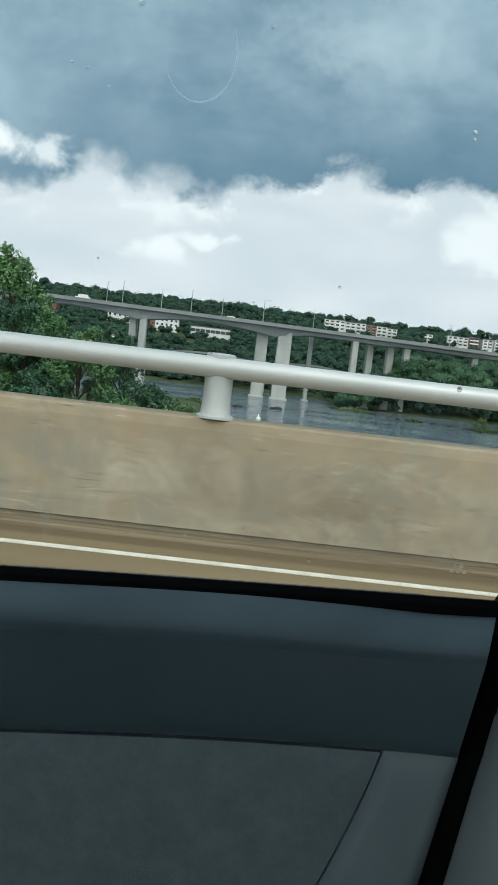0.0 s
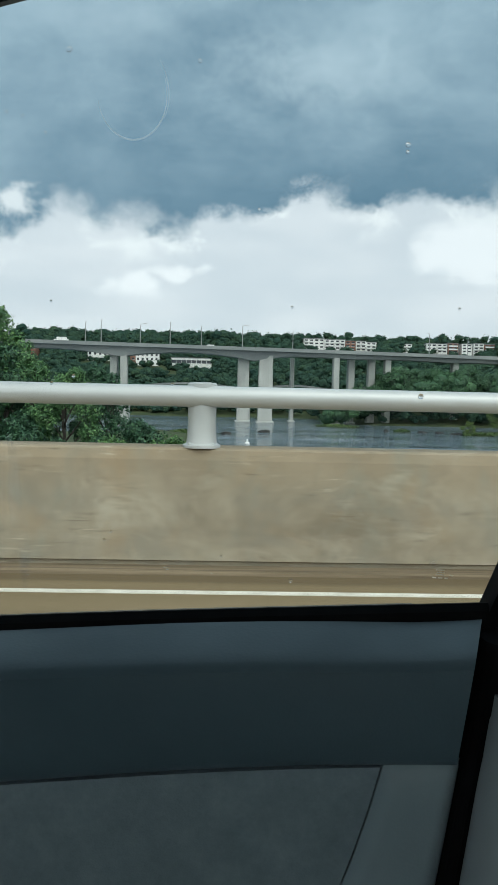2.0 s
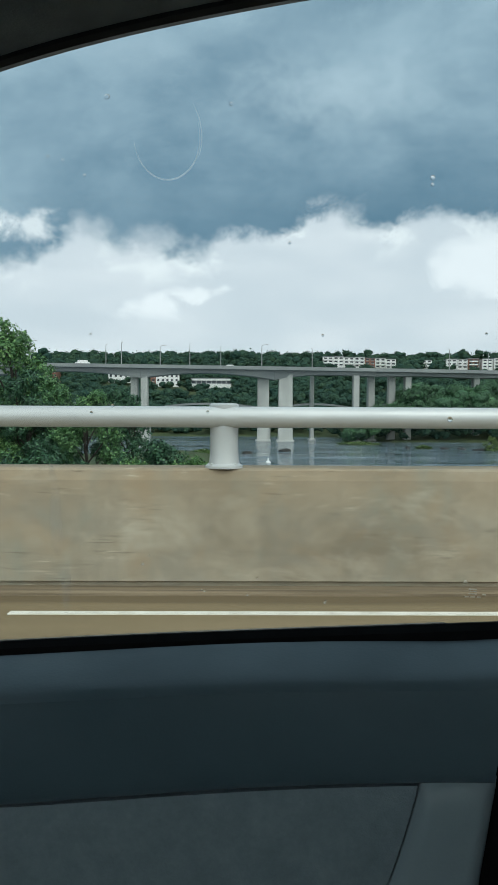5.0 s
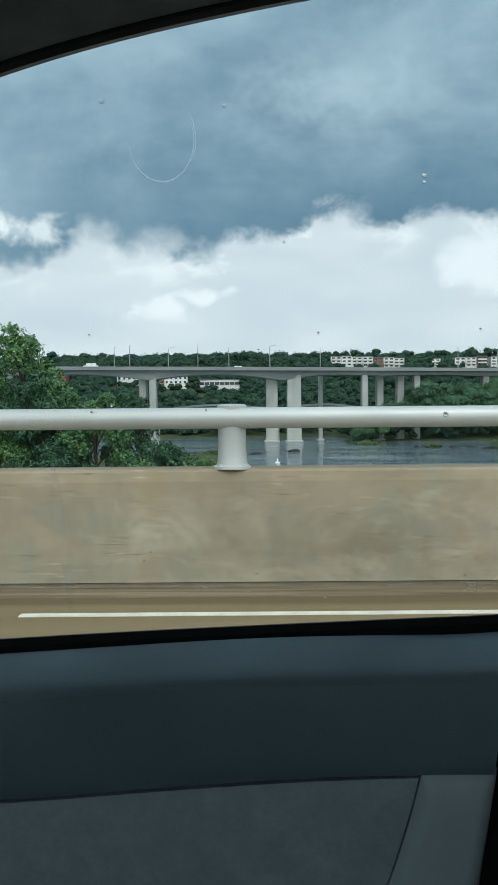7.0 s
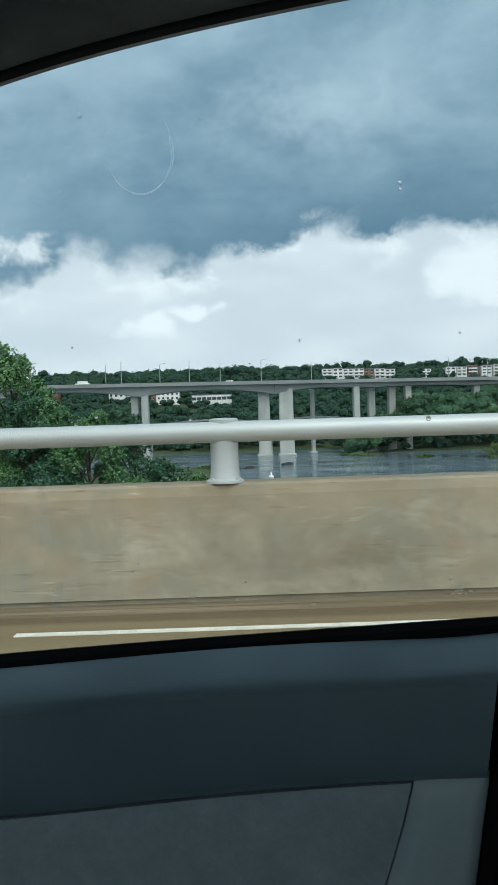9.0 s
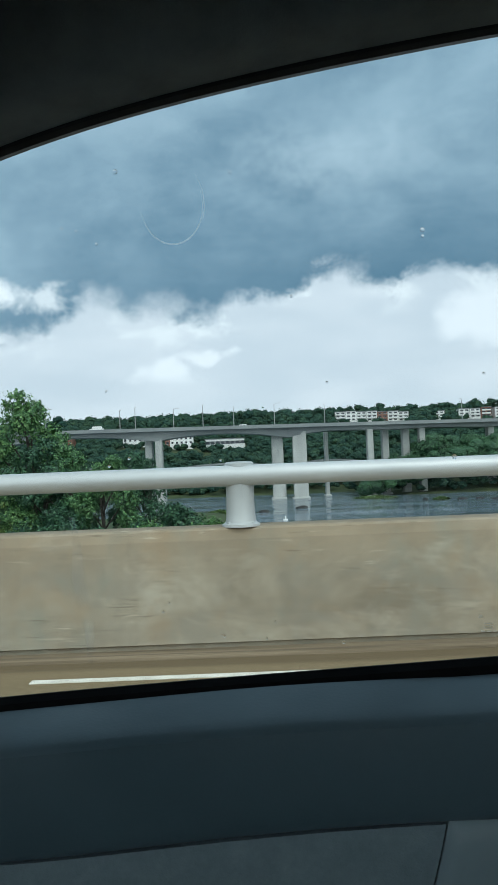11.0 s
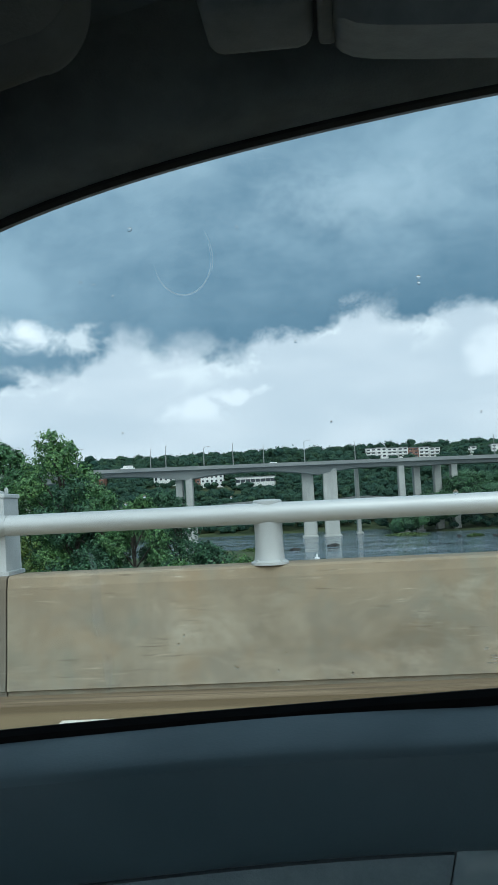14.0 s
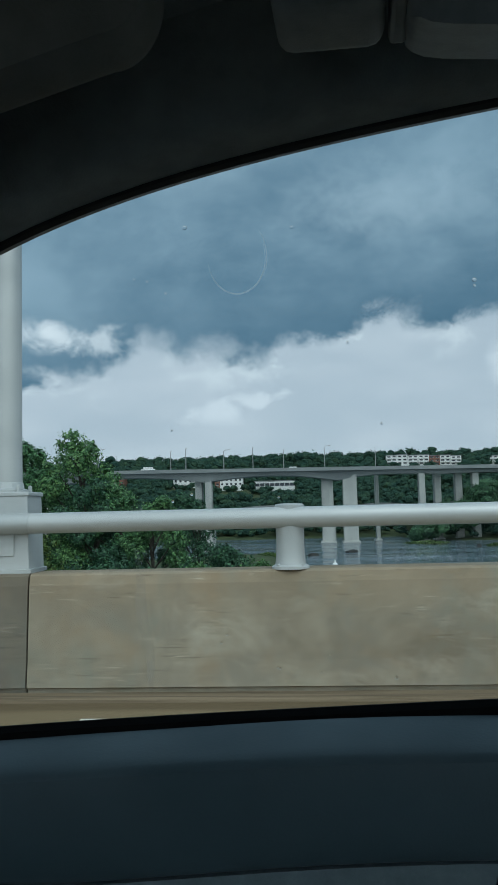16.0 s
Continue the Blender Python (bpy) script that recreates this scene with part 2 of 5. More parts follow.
def road_material():
    m = Mat("worn_concrete_road", 0.9, spec=0.25)
    col = m.ramp(m.noise(2.2, 6, 0.65, (0.12, 1, 1)), [(0.3, (0.185, 0.140, 0.078)), (0.7, (0.262, 0.202, 0.116))])
    grit = m.noise(70, 3, 0.6, (0.25, 1, 1))
    col = m.mix(m.ramp(grit, [(0.45, (0, 0, 0)), (0.8, (1, 1, 1))]), col, (0.29, 0.225, 0.138))
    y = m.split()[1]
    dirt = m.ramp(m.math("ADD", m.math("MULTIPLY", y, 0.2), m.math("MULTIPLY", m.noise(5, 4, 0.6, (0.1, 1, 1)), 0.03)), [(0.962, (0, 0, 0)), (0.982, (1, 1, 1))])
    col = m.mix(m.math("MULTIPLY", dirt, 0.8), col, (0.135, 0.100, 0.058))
    return m.colour(col).bump(grit, 0.3, 0.004).m


def water_material():
    m = Mat("river_water", 0.10, spec=0.6)
    wind = m.noise(0.018, 4, 0.6, (0.45, 1, 1), 0.5)
    m.colour(m.ramp(wind, [(0.35, (0.090, 0.128, 0.150)), (0.65, (0.145, 0.190, 0.216))]))
    m.rough(m.ramp(wind, [(0.42, (0.05,) * 3), (0.58, (0.14,) * 3)]))
    ripples = m.noise(0.060, 6, 0.60, (0.40, 1, 1), 0.6)
    swell = m.noise(0.02, 3, 0.5, (0.5, 1, 1), 0.3)
    m.bump(m.math("ADD", ripples, m.math("MULTIPLY", swell, 1.5)), 1.0, 2.3)
    return m.m


def leaf_material(name, dark, mid, light, gloss=0.45):
    m = Mat(name, gloss, spec=0.35)
    col = m.ramp(m.island(), [(0.0, dark), (0.55, mid), (1.0, light)])
    shift = m.ramp(m.random(), [(0.0, (0.80, 0.88, 0.95)), (0.5, (1, 1, 1)), (1.0, (1.18, 1.10, 0.92))])
    m.colour(m.mix(1.0, col, shift, "MULTIPLY"))
    return m.m


def leather_material(name, a, b, rough=0.45, spec=0.45):
    m = Mat(name, rough, spec=spec)
    m.colour(m.ramp(m.noise(9, 4), [(0.3, a), (0.7, b)]))
    grain = m.voronoi(400)
    folds = m.noise(55, 4, 0.6, (1, 1, 0.5))
    m.bump(m.math("ADD", grain, m.math("MULTIPLY", folds, 0.5)), 0.07, 0.0010)
    m.rough(m.ramp(m.noise(14, 4), [(0.3, (rough - 0.08,) * 3), (0.7, (rough + 0.1,) * 3)]))
    return m.m


def suede_material():
    m = Mat("suede_insert", 0.95, spec=0.12)
    m.colour(m.ramp(m.noise(34, 8, 0.78), [(0.28, (0.150, 0.200, 0.222)), (0.5, (0.188, 0.241, 0.268)), (0.74, (0.237, 0.301, 0.327))]))
    m.bump(m.math("ADD", m.noise(700, 3), m.math("MULTIPLY", m.noise(60, 5, 0.7), 1.5)), 0.45, 0.0008)
    return m.m


def wood_material():
    """Crowns of far trees: leafy mottling over each crown, distance haze put into its bluish greens, and each crown a
    little different.
    """
    m = Mat("far_wood_leaves", 0.8, spec=0.15)
    fine = m.noise(0.9, 4, 0.7)
    col = m.ramp(fine, [(0.34, (0.011, 0.030, 0.025)), (0.50, (0.035, 0.079, 0.056)), (0.68, (0.086, 0.150, 0.090))])
    each = m.ramp(m.island(), [(0.0, (0.70, 0.82, 0.92)), (0.5, (1, 1, 1)), (1.0, (1.25, 1.12, 0.88))])
    m.colour(m.mix(1.0, col, each, "MULTIPLY"))
    return m.bump(m.noise(1.3, 4, 0.7), 1.0, 0.8).m


# pale film for the imitated ring reflection and for the etched mark
def reflection_mark_material():
    m = bpy.data.materials.new("reflection_and_mark_film")
    m.use_nodes = True
    t = m.node_tree
    t.nodes.clear()
    a, b = t.nodes.new("ShaderNodeBsdfTransparent"), t.nodes.new("ShaderNodeBsdfRefraction")
    b.inputs[0].default_value = (1.0, 1.0, 1.0, 1)
    b.inputs["Roughness"].default_value, b.inputs["IOR"].default_value = 0.75, 1.33
    mixer, o = t.nodes.new("ShaderNodeMixShader"), t.nodes.new("ShaderNodeOutputMaterial")
    mixer.inputs[0].default_value = 0.7
    t.links.new(a.outputs[0], mixer.inputs[1])
    t.links.new(b.outputs[0], mixer.inputs[2])
    t.links.new(mixer.outputs[0], o.inputs[0])
    return m


def glass_material(name, tint):
    m = bpy.data.materials.new(name)
    m.use_nodes = True
    t = m.node_tree
    t.nodes.clear()
    clear_n, gloss = t.nodes.new("ShaderNodeBsdfTransparent"), t.nodes.new("ShaderNodeBsdfGlossy")
    clear_n.inputs[0].default_value = tint
    gloss.inputs["Roughness"].default_value = 0.02
    fres, mixer, o = t.nodes.new("ShaderNodeFresnel"), t.nodes.new("ShaderNodeMixShader"), t.nodes.new("ShaderNodeOutputMaterial")
    fres.inputs[0].default_value = 1.25
    t.links.new(fres.outputs[0], mixer.inputs[0])
    t.links.new(clear_n.outputs[0], mixer.inputs[1])
    t.links.new(gloss.outputs[0], mixer.inputs[2])
    t.links.new(mixer.outputs[0], o.inputs[0])
    return m


M_PARAPET, M_ROAD, M_WATER = parapet_material("weathered_tan_concrete", (0.252, 0.214, 0.154), (0.372, 0.324, 0.240), (0.455, 0.410, 0.318), (0.345, 0.242, 0.138)), road_material(), water_material()
M_PARAPET_OLD = parapet_material("weathered_grey_concrete", (0.166, 0.146, 0.112), (0.248, 0.222, 0.172), (0.330, 0.300, 0.238), (0.205, 0.155, 0.102))
M_LINE = varied("white_road_paint", (0.66, 0.63, 0.54), (0.82, 0.79, 0.70), 6, 0.7, 0.2, 60)
M_RAIL = varied("galvanised_rail", (0.46, 0.48, 0.475), (0.57, 0.59, 0.58), 3, 0.42, 0.1, 40, (0.3, 1, 1), 0.25)
M_FARCON = varied("pale_bridge_concrete", (0.35, 0.36, 0.34), (0.48, 0.49, 0.46), 0.25, 0.9, 0.2, 1.2, (1, 1, 0.4), dist=0.1)
M_FARDECK = varied("grey_bridge_girder", (0.20, 0.22, 0.22), (0.28, 0.30, 0.29), 0.15, 0.85, 0.1, 1.0, (0.3, 1, 1))
M_POLE = varied("lamp_pole_metal", (0.30, 0.31, 0.31), (0.38, 0.39, 0.38), 2, 0.5, 0, metal=0.5)
M_EARTH = varied("bank_soil_and_grass", (0.030, 0.050, 0.018), (0.065, 0.085, 0.032), 0.12, 0.95, 0.4, 1.5, dist=0.3)
M_BARK = varied("grey_bark", (0.035, 0.030, 0.024), (0.075, 0.066, 0.054), 3, 0.95, 0.5, 12, (1, 1, 0.25), dist=0.04)
M_LEAF = leaf_material("broad_leaves", (0.026, 0.076, 0.028), (0.080, 0.190, 0.070), (0.195, 0.345, 0.130))
M_LEAF_DARK = leaf_material("dark_leaves", (0.013, 0.042, 0.024), (0.038, 0.105, 0.055), (0.098, 0.210, 0.100))
M_LEAF_LIGHT = leaf_material("yellow_green_leaves", (0.045, 0.085, 0.020), (0.095, 0.155, 0.035), (0.175, 0.240, 0.060))
M_FAR_LEAF = wood_material()
M_ROCK = varied("river_rock", (0.022, 0.023, 0.022), (0.052, 0.052, 0.046), 0.8, 0.9, 0.6, 4, dist=0.1)
M_REED = leaf_material("water_plants", (0.03, 0.06, 0.02), (0.06, 0.11, 0.03), (0.10, 0.16, 0.05))
M_KERB = varied("brown_stained_kerb", (0.125, 0.094, 0.058), (0.270, 0.212, 0.138), 9.0, 0.92, 0.4, 40, (0.07, 4, 4))
M_STEEL = varied("brown_weathered_steel", (0.075, 0.060, 0.048), (0.13, 0.105, 0.085), 4, 0.7, 0.2, 40, metal=0.3)
M_WHITEWALL = varied("white_wall_paint", (0.74, 0.74, 0.72), (0.84, 0.84, 0.82), 0.3, 0.8, 0)
M_BRICK = varied("red_brick_wall", (0.20, 0.10, 0.075), (0.27, 0.14, 0.10), 0.6, 0.9, 0.2, 5)
M_BEIGE = varied("beige_wall", (0.42, 0.38, 0.31), (0.50, 0.46, 0.38), 0.3, 0.85, 0)
M_ROOF = varied("grey_roof", (0.15, 0.16, 0.17), (0.24, 0.25, 0.26), 0.4, 0.8, 0.1, 3)
M_GREENROOF = varied("pale_green_roof", (0.24, 0.36, 0.31), (0.30, 0.43, 0.37), 0.3, 0.7, 0.1, 3)
M_DARKGLASS = Mat("dark_window_glass", 0.08).colour((0.03, 0.04, 0.05)).m
M_PAD = leather_material("navy_vinyl_pad", (0.058, 0.097, 0.118), (0.076, 0.122, 0.147), 0.44, 0.95)
M_SIDE = leather_material("grey_vinyl_trim", (0.21, 0.275, 0.30), (0.265, 0.335, 0.36), 0.4)
M_SEAT = leather_material("grey_seat_leather", (0.30, 0.35, 0.365), (0.37, 0.42, 0.435), 0.4)
M_SUEDE = suede_material()
M_RUBBER = varied("black_rubber", (0.002, 0.002, 0.0025), (0.004, 0.0045, 0.005), 30, 0.8, 0.1, 200, dist=0.001, spec=0.12)
M_VISOR = varied("visor_cloth", (0.17, 0.17, 0.155), (0.21, 0.21, 0.19), 40, 0.95, 0.4, 500, dist=0.0008)
M_LINER = varied("headliner_cloth", (0.235, 0.250, 0.238), (0.295, 0.312, 0.298), 40, 0.95, 0.4, 500, dist=0.0008)
M_TRIM = varied("grey_plastic_trim", (0.19, 0.212, 0.218), (0.24, 0.264, 0.270), 60, 0.6, 0.3, 600, dist=0.0006)
M_BLACKPL = varied("black_plastic", (0.012, 0.013, 0.014), (0.02, 0.021, 0.022), 40, 0.55, 0.2, 400, dist=0.0006)
M_CARPAINT = varied("dark_grey_car_paint", (0.05, 0.055, 0.06), (0.06, 0.065, 0.07), 2, 0.25, 0)
M_TYRE = varied("tyre_rubber", (0.015, 0.015, 0.015), (0.025, 0.025, 0.025), 20, 0.9, 0.2)
M_GLASS = glass_material("window_glass", (0.93, 0.965, 0.96, 1))
M_TINTED = glass_material("tinted_window_glass", (0.46, 0.50, 0.50, 1))
M_DROP = Mat("water_drop", 0.02).colour((1, 1, 1)).m
M_DROP.node_tree.nodes["Principled BSDF"].inputs["Transmission Weight"].default_value = 1.0
M_DROP.node_tree.nodes["Principled BSDF"].inputs["IOR"].default_value = 1.33

# ---------------------------------------------------------------- mesh helpers


def mesh_of(name, bm, mat, smooth=False):
    me = bpy.data.meshes.new(name)
    bmesh.ops.recalc_face_normals(bm, faces=bm.faces[:])
    bm.to_mesh(me)
    bm.free()
    me.materials.append(mat)
    if smooth:
        me.shade_smooth()
        me.set_sharp_from_angle(angle=radians(40))
    return me


def thing(name, bm=None, mat=None, label="", category="", group="", kind="", smooth=False):
    ob = new(name, mesh_of(name, bm, mat, smooth) if bm else None)
    return tagged(ob, label, category, group, kind)


def part(name, bm, mat, parent, label="", smooth=False):
    ob = new(name, mesh_of(name, bm, mat, smooth))
    ob.parent = parent
    return tagged(ob, label)


def shared(name, me, parent, m):
    ob = new(name, me)
    ob.parent = parent
    ob.matrix_basis = m
    return ob


def box(bm, x0, x1, y0, y1, z0, z1, bevel=0.0, seg=2):
    r = bmesh.ops.create_cube(bm, size=1.0)
    for v in r["verts"]:
        v.co = Vector(((x0 + x1) / 2 + v.co.x * (x1 - x0), (y0 + y1) / 2 + v.co.y * (y1 - y0), (z0 + z1) / 2 + v.co.z * (z1 - z0)))
    if bevel:
        es = list({e for v in r["verts"] for e in v.link_edges})
        bmesh.ops.bevel(bm, geom=es, offset=bevel, segments=seg, profile=0.5, affect="EDGES")
    return bm


def boxm(*a, **k):
    return box(bmesh.new(), *a, **k)


def loft(bm, rings, closed=True, caps=True):
    """A skin over rings of points; each ring has as many points as the others."""
    vs = [[bm.verts.new(p) for p in r] for r in rings]
    n = len(vs[0])
    for a, b in zip(vs, vs[1:]):
        for i in range(n if closed else n - 1):
            j = (i + 1) % n
            bm.faces.new((a[i], a[j], b[j], b[i]))
    if caps and closed:
        bm.faces.new(vs[0][::-1]), bm.faces.new(vs[-1])
    return bm


def tube(bm, pts, radii, n=10, up=(0, 0, 1)):
    rings = []
    for i, p in enumerate(pts):
        d = (Vector(pts[min(i + 1, len(pts) - 1)]) - Vector(pts[max(i - 1, 0)])).normalized()
        a = d.cross(Vector(up) if abs(d.dot(Vector(up))) < 0.95 else Vector((1, 0, 0))).normalized()
        b = d.cross(a)
        rings.append([Vector(p) + (a * math.cos(k * 2 * math.pi / n) + b * math.sin(k * 2 * math.pi / n)) * radii[i] for k in range(n)])
    return loft(bm, rings)


def lathe(bm, prof, n=20, at=(0, 0, 0)):
    """Turned round z: prof is a row of (radius, height)."""
    rings = [[(at[0] + r * math.cos(k * 2 * math.pi / n), at[1] + r * math.sin(k * 2 * math.pi / n), at[2] + z) for k in range(n)] for r, z in prof]
    return loft(bm, rings)


def from_arrays(name, verts, quads, mat):
    me = bpy.data.meshes.new(name)
    me.from_pydata([tuple(v) for v in verts.tolist()], [], [tuple(q) for q in quads.tolist()])
    me.materials.append(mat)
    return me


def leaf_cards(centres, normals, size, rng, long=1.5):
    """One folded leaf-shaped quad for each centre."""
    n = len(centres)
    t = rng.normal(size=(n, 3))
    a = np.cross(normals, t)
    a /= np.linalg.norm(a, axis=1, keepdims=True) + 1e-9
    b = np.cross(normals, a)
    s = size * rng.uniform(0.6, 1.35, (n, 1))
    v = np.stack([centres - a * s * long / 2, centres + b * s * 0.5 + normals * s * 0.12, centres + a * s * long / 2, centres - b * s * 0.5 + normals * s * 0.12], 1)
    return v.reshape(-1, 3), np.arange(4 * n).reshape(n, 4)

# ---------------------------------------------------------------- ground, river, near bridge
WATER = -12.5
DEEP = 1.12       # stretch of the plan away from the road


def smooth01(a, lo, hi):
    t = min(1.0, max(0.0, (a - lo) / (hi - lo)))
    return t * t * (3 - 2 * t)


def ground_h(x, y):
    """Height of the land: the river bed, the far hillside, the near bank."""
    y /= DEEP
    shore = 345 - 54 * smooth01(x, 42, 62)
    h = WATER - 3.0
    if y > shore - 12:
        rise = min(54.0, max(0.0, (y - 345) * 0.170))
        h = WATER - 3.0 + 3.6 * smooth01(y, shore - 12, shore) + rise
        h += 5.0 * smooth01(x, 60, 110) * smooth01(y, shore, shore + 25) * (1 - smooth01(y, 380, 430))
        h += noise.noise(Vector((x * 0.012, y * 0.012, 0.3))) * 4.0 * smooth01(y, shore + 10, shore + 60)
    bank = smooth01(-0.040 * y - x, -6, 4) * smooth01(y, 24, 34) * (1 - smooth01(y, 190, 215))
    h += bank * (4.6 + 1.2 * noise.noise(Vector((x * 0.05, y * 0.05, 1.0))))
    return h


def axis(lo, hi, fine_lo, fine_hi, n_fine, n_out):
    a = np.linspace(0, 1, n_out, endpoint=False) ** 2
    return np.concatenate([fine_lo - (fine_lo - lo) * a[::-1][:-1], np.linspace(fine_lo, fine_hi, n_fine), fine_hi + (hi - fine_hi) * a[1:]])


def build_ground():
    xs, ys = axis(-4200, 4200, -480, 420, 110, 14), axis(-3000, 4600, 0, 806, 130, 14)
    v = [(x, y, ground_h(x, y)) for y in ys for x in xs]
    n = len(xs)
    q = [(j * n + i, j * n + i + 1, (j + 1) * n + i + 1, (j + 1) * n + i) for j in range(len(ys) - 1) for i in range(n - 1)]
    me = from_arrays("ground", np.array(v), np.array(q), M_EARTH)
    me.shade_smooth()
    tagged(new("ground", me), "green river valley with wooded hillside and soil banks", "ground", kind="structure")


build_ground()
bm = bmesh.new()
bmesh.ops.create_grid(bm, x_segments=8, y_segments=8, size=1.0)
for v in bm.verts:
    v.co = Vector((v.co.x * 3800, 900 + v.co.y * 3600, WATER))
thing("water", bm, M_WATER, "wide grey-blue river with small ripples and reflections", "river", kind="structure")

PY = 5.07          # foot of the parapet's road face
X0, X1 = -43.85, 34.15
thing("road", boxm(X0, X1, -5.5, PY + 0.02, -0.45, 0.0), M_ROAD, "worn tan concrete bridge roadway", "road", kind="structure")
thing("road_line", boxm(-1.32, X1, 4.525, 4.597, 0.0, 0.004), M_LINE, "white edge line on the roadway, worn off at one end", "road marking", kind="structure")
thing("bridge_edge", boxm(X0, X1, PY + 0.02, PY + 0.62, -1.25, -0.04), M_PARAPET, "concrete edge beam of the road bridge", "bridge", kind="structure")


def parapet_ring(x):
    p = [(PY + 0.060, 0.0), (PY + 0.062, 0.062), (PY + 0.036, 0.072), (PY + 0.055, 0.24), (PY + 0.085, 0.745), (PY + 0.10, 0.810), (PY + 0.125, 0.825),
         (PY + 0.42, 0.825), (PY + 0.445, 0.810), (PY + 0.45, 0.0)]
    return [(x, y, z) for y, z in p]


parapet = thing("parapet", None, None, "weathered tan concrete parapet along the bridge edge", "parapet", kind="structure")
PANEL = 6.0
panel_mesh = mesh_of("panel", loft(bmesh.new(), [parapet_ring(0.006), parapet_ring(PANEL - 0.006)]), M_PARAPET)
old_panel = mesh_of("panel", loft(bmesh.new(), [parapet_ring(0.006), parapet_ring(PANEL - 0.006)]), M_PARAPET_OLD)
for k in range(int((X1 - X0) / PANEL)):
    shared("panel", panel_mesh if k > 6 else old_panel, parapet, pose(X0 + k * PANEL, 0, 0))
part("kerb", loft(bmesh.new(), [[(x, y, z) for y, z in ((PY - 0.085, 0.0), (PY - 0.080, 0.020), (PY - 0.068, 0.030), (PY + 0.018, 0.034), (PY + 0.059, 0.036), (PY + 0.059, 0.0))] for x in (X0, X1)]), M_KERB, parapet, "low brown stained kerb")
part("joint_filler", boxm(X0, X1, PY + 0.12, PY + 0.40, 0.0, 0.80), M_RUBBER, parapet)

# metal rail on posts
RY, RZ, RR = PY + 0.14, 1.172, 0.0715
rail = thing("guard_rail", None, None, "grey galvanised tubular guard rail on stout round posts", "guard rail")


def oval_ring(x, k=1.0, n=24):
    return [(x, RY + 0.075 * k * math.cos(a * 2 * math.pi / n), RZ + RR * k * math.sin(a * 2 * math.pi / n)) for a in range(n)]


LENGTH = 7.0
tube_mesh = mesh_of("rail_tube", loft(bmesh.new(), [oval_ring(0.002), oval_ring(LENGTH - 0.002)]), M_RAIL, True)
sleeve_mesh = mesh_of("sleeve", loft(bmesh.new(), [oval_ring(-0.09, 0.96), oval_ring(0.09, 0.96)]), M_RAIL, True)
for k in range(11):
    shared("rail_tube", tube_mesh, rail, pose(X0 + k * LENGTH, 0, 0))
    if k:
        shared("sleeve", sleeve_mesh, rail, pose(X0 + k * LENGTH, 0, 0))
post_bm = lathe(bmesh.new(), [(0.130, 0.0), (0.130, 0.016), (0.122, 0.022), (0.106, 0.030), (0.099, 0.08), (0.096, 0.18), (0.097, 0.25), (0.102, 0.33), (0.100, 0.415), (0.090, 0.424), (0.05, 0.428)], 24)
post_mesh = mesh_of("post", post_bm, M_RAIL, True)
bolt_mesh = mesh_of("bolt", lathe(bmesh.new(), [(0.011, 0.0), (0.011, 0.014), (0.007, 0.018)], 8), M_RAIL)
STEP = 2.3
for k in range(-18, 16):
    p = shared("post", post_mesh, rail, pose(-0.05 + k * STEP, RY + 0.055, 0.823) @ Matrix.Diagonal((1, 1, 1.04, 1)))
    for a in range(4):
        shared("bolt", bolt_mesh, p, pose(0.114 * math.cos(a * math.pi / 2 + 0.78), 0.114 * math.sin(a * math.pi / 2 + 0.78), 0.018))


def bridge_lamp():
    lamp = thing("street_lamp", None, None, "tall pale grey tapered lamp post on a boxy pedestal", "street lamp")
    ped = part("pedestal", loft(bmesh.new(), [[(-a, -b, z), (a, -b, z), (a, b, z), (-a, b, z)] for a, b, z in ((0.235, 0.17, 0.0), (0.235, 0.17, 0.025), (0.215, 0.155, 0.03), (0.200, 0.145, 0.54))]), M_RAIL, lamp)
    part("cap_plate", boxm(-0.212, 0.212, -0.155, 0.155, 0.541, 0.572, 0.006, 1), M_RAIL, ped)
    part("access_cover", boxm(-0.11, 0.11, -0.166, -0.150, 0.12, 0.42, 0.004, 1), M_RAIL, ped)
    pole = part("pole", lathe(bmesh.new(), [(0.105, 0.60), (0.100, 1.2), (0.065, 9.8), (0.05, 9.85)], 20), M_RAIL, lamp, smooth=True)
    part("base_flange", lathe(bmesh.new(), [(0.150, 0.572), (0.150, 0.590), (0.118, 0.600), (0.112, 0.640), (0.105, 0.645)], 20), M_RAIL, pole)
    for sx_, sy_ in ((1, 1), (1, -1), (-1, 1), (-1, -1)):
        b = part("anchor_bolt", lathe(bmesh.new(), [(0.016, 0.572), (0.016, 0.612), (0.008, 0.625)], 6), M_RAIL, pole)
        b.location = (sx_ * 0.125, sy_ * 0.115, 0)
    arm = part("arm", tube(bmesh.new(), [(0, 0, 9.6), (0, -0.8, 10.1), (0, -2.4, 10.3)], [0.05, 0.045, 0.04], 10), M_RAIL, lamp)
    part("lamp_head", boxm(-0.17, 0.17, -3.0, -2.3, 10.22, 10.36, 0.05), M_RAIL, arm)
    return lamp


bridge_lamp().matrix_basis = pose(-2.10, PY + 0.34, 0.825)
part("lamp_bracket", boxm(-2.45, -1.75, PY + 0.455, PY + 0.62, -0.2, 0.79), M_PARAPET_OLD, bpy.data.objects["bridge_edge"])

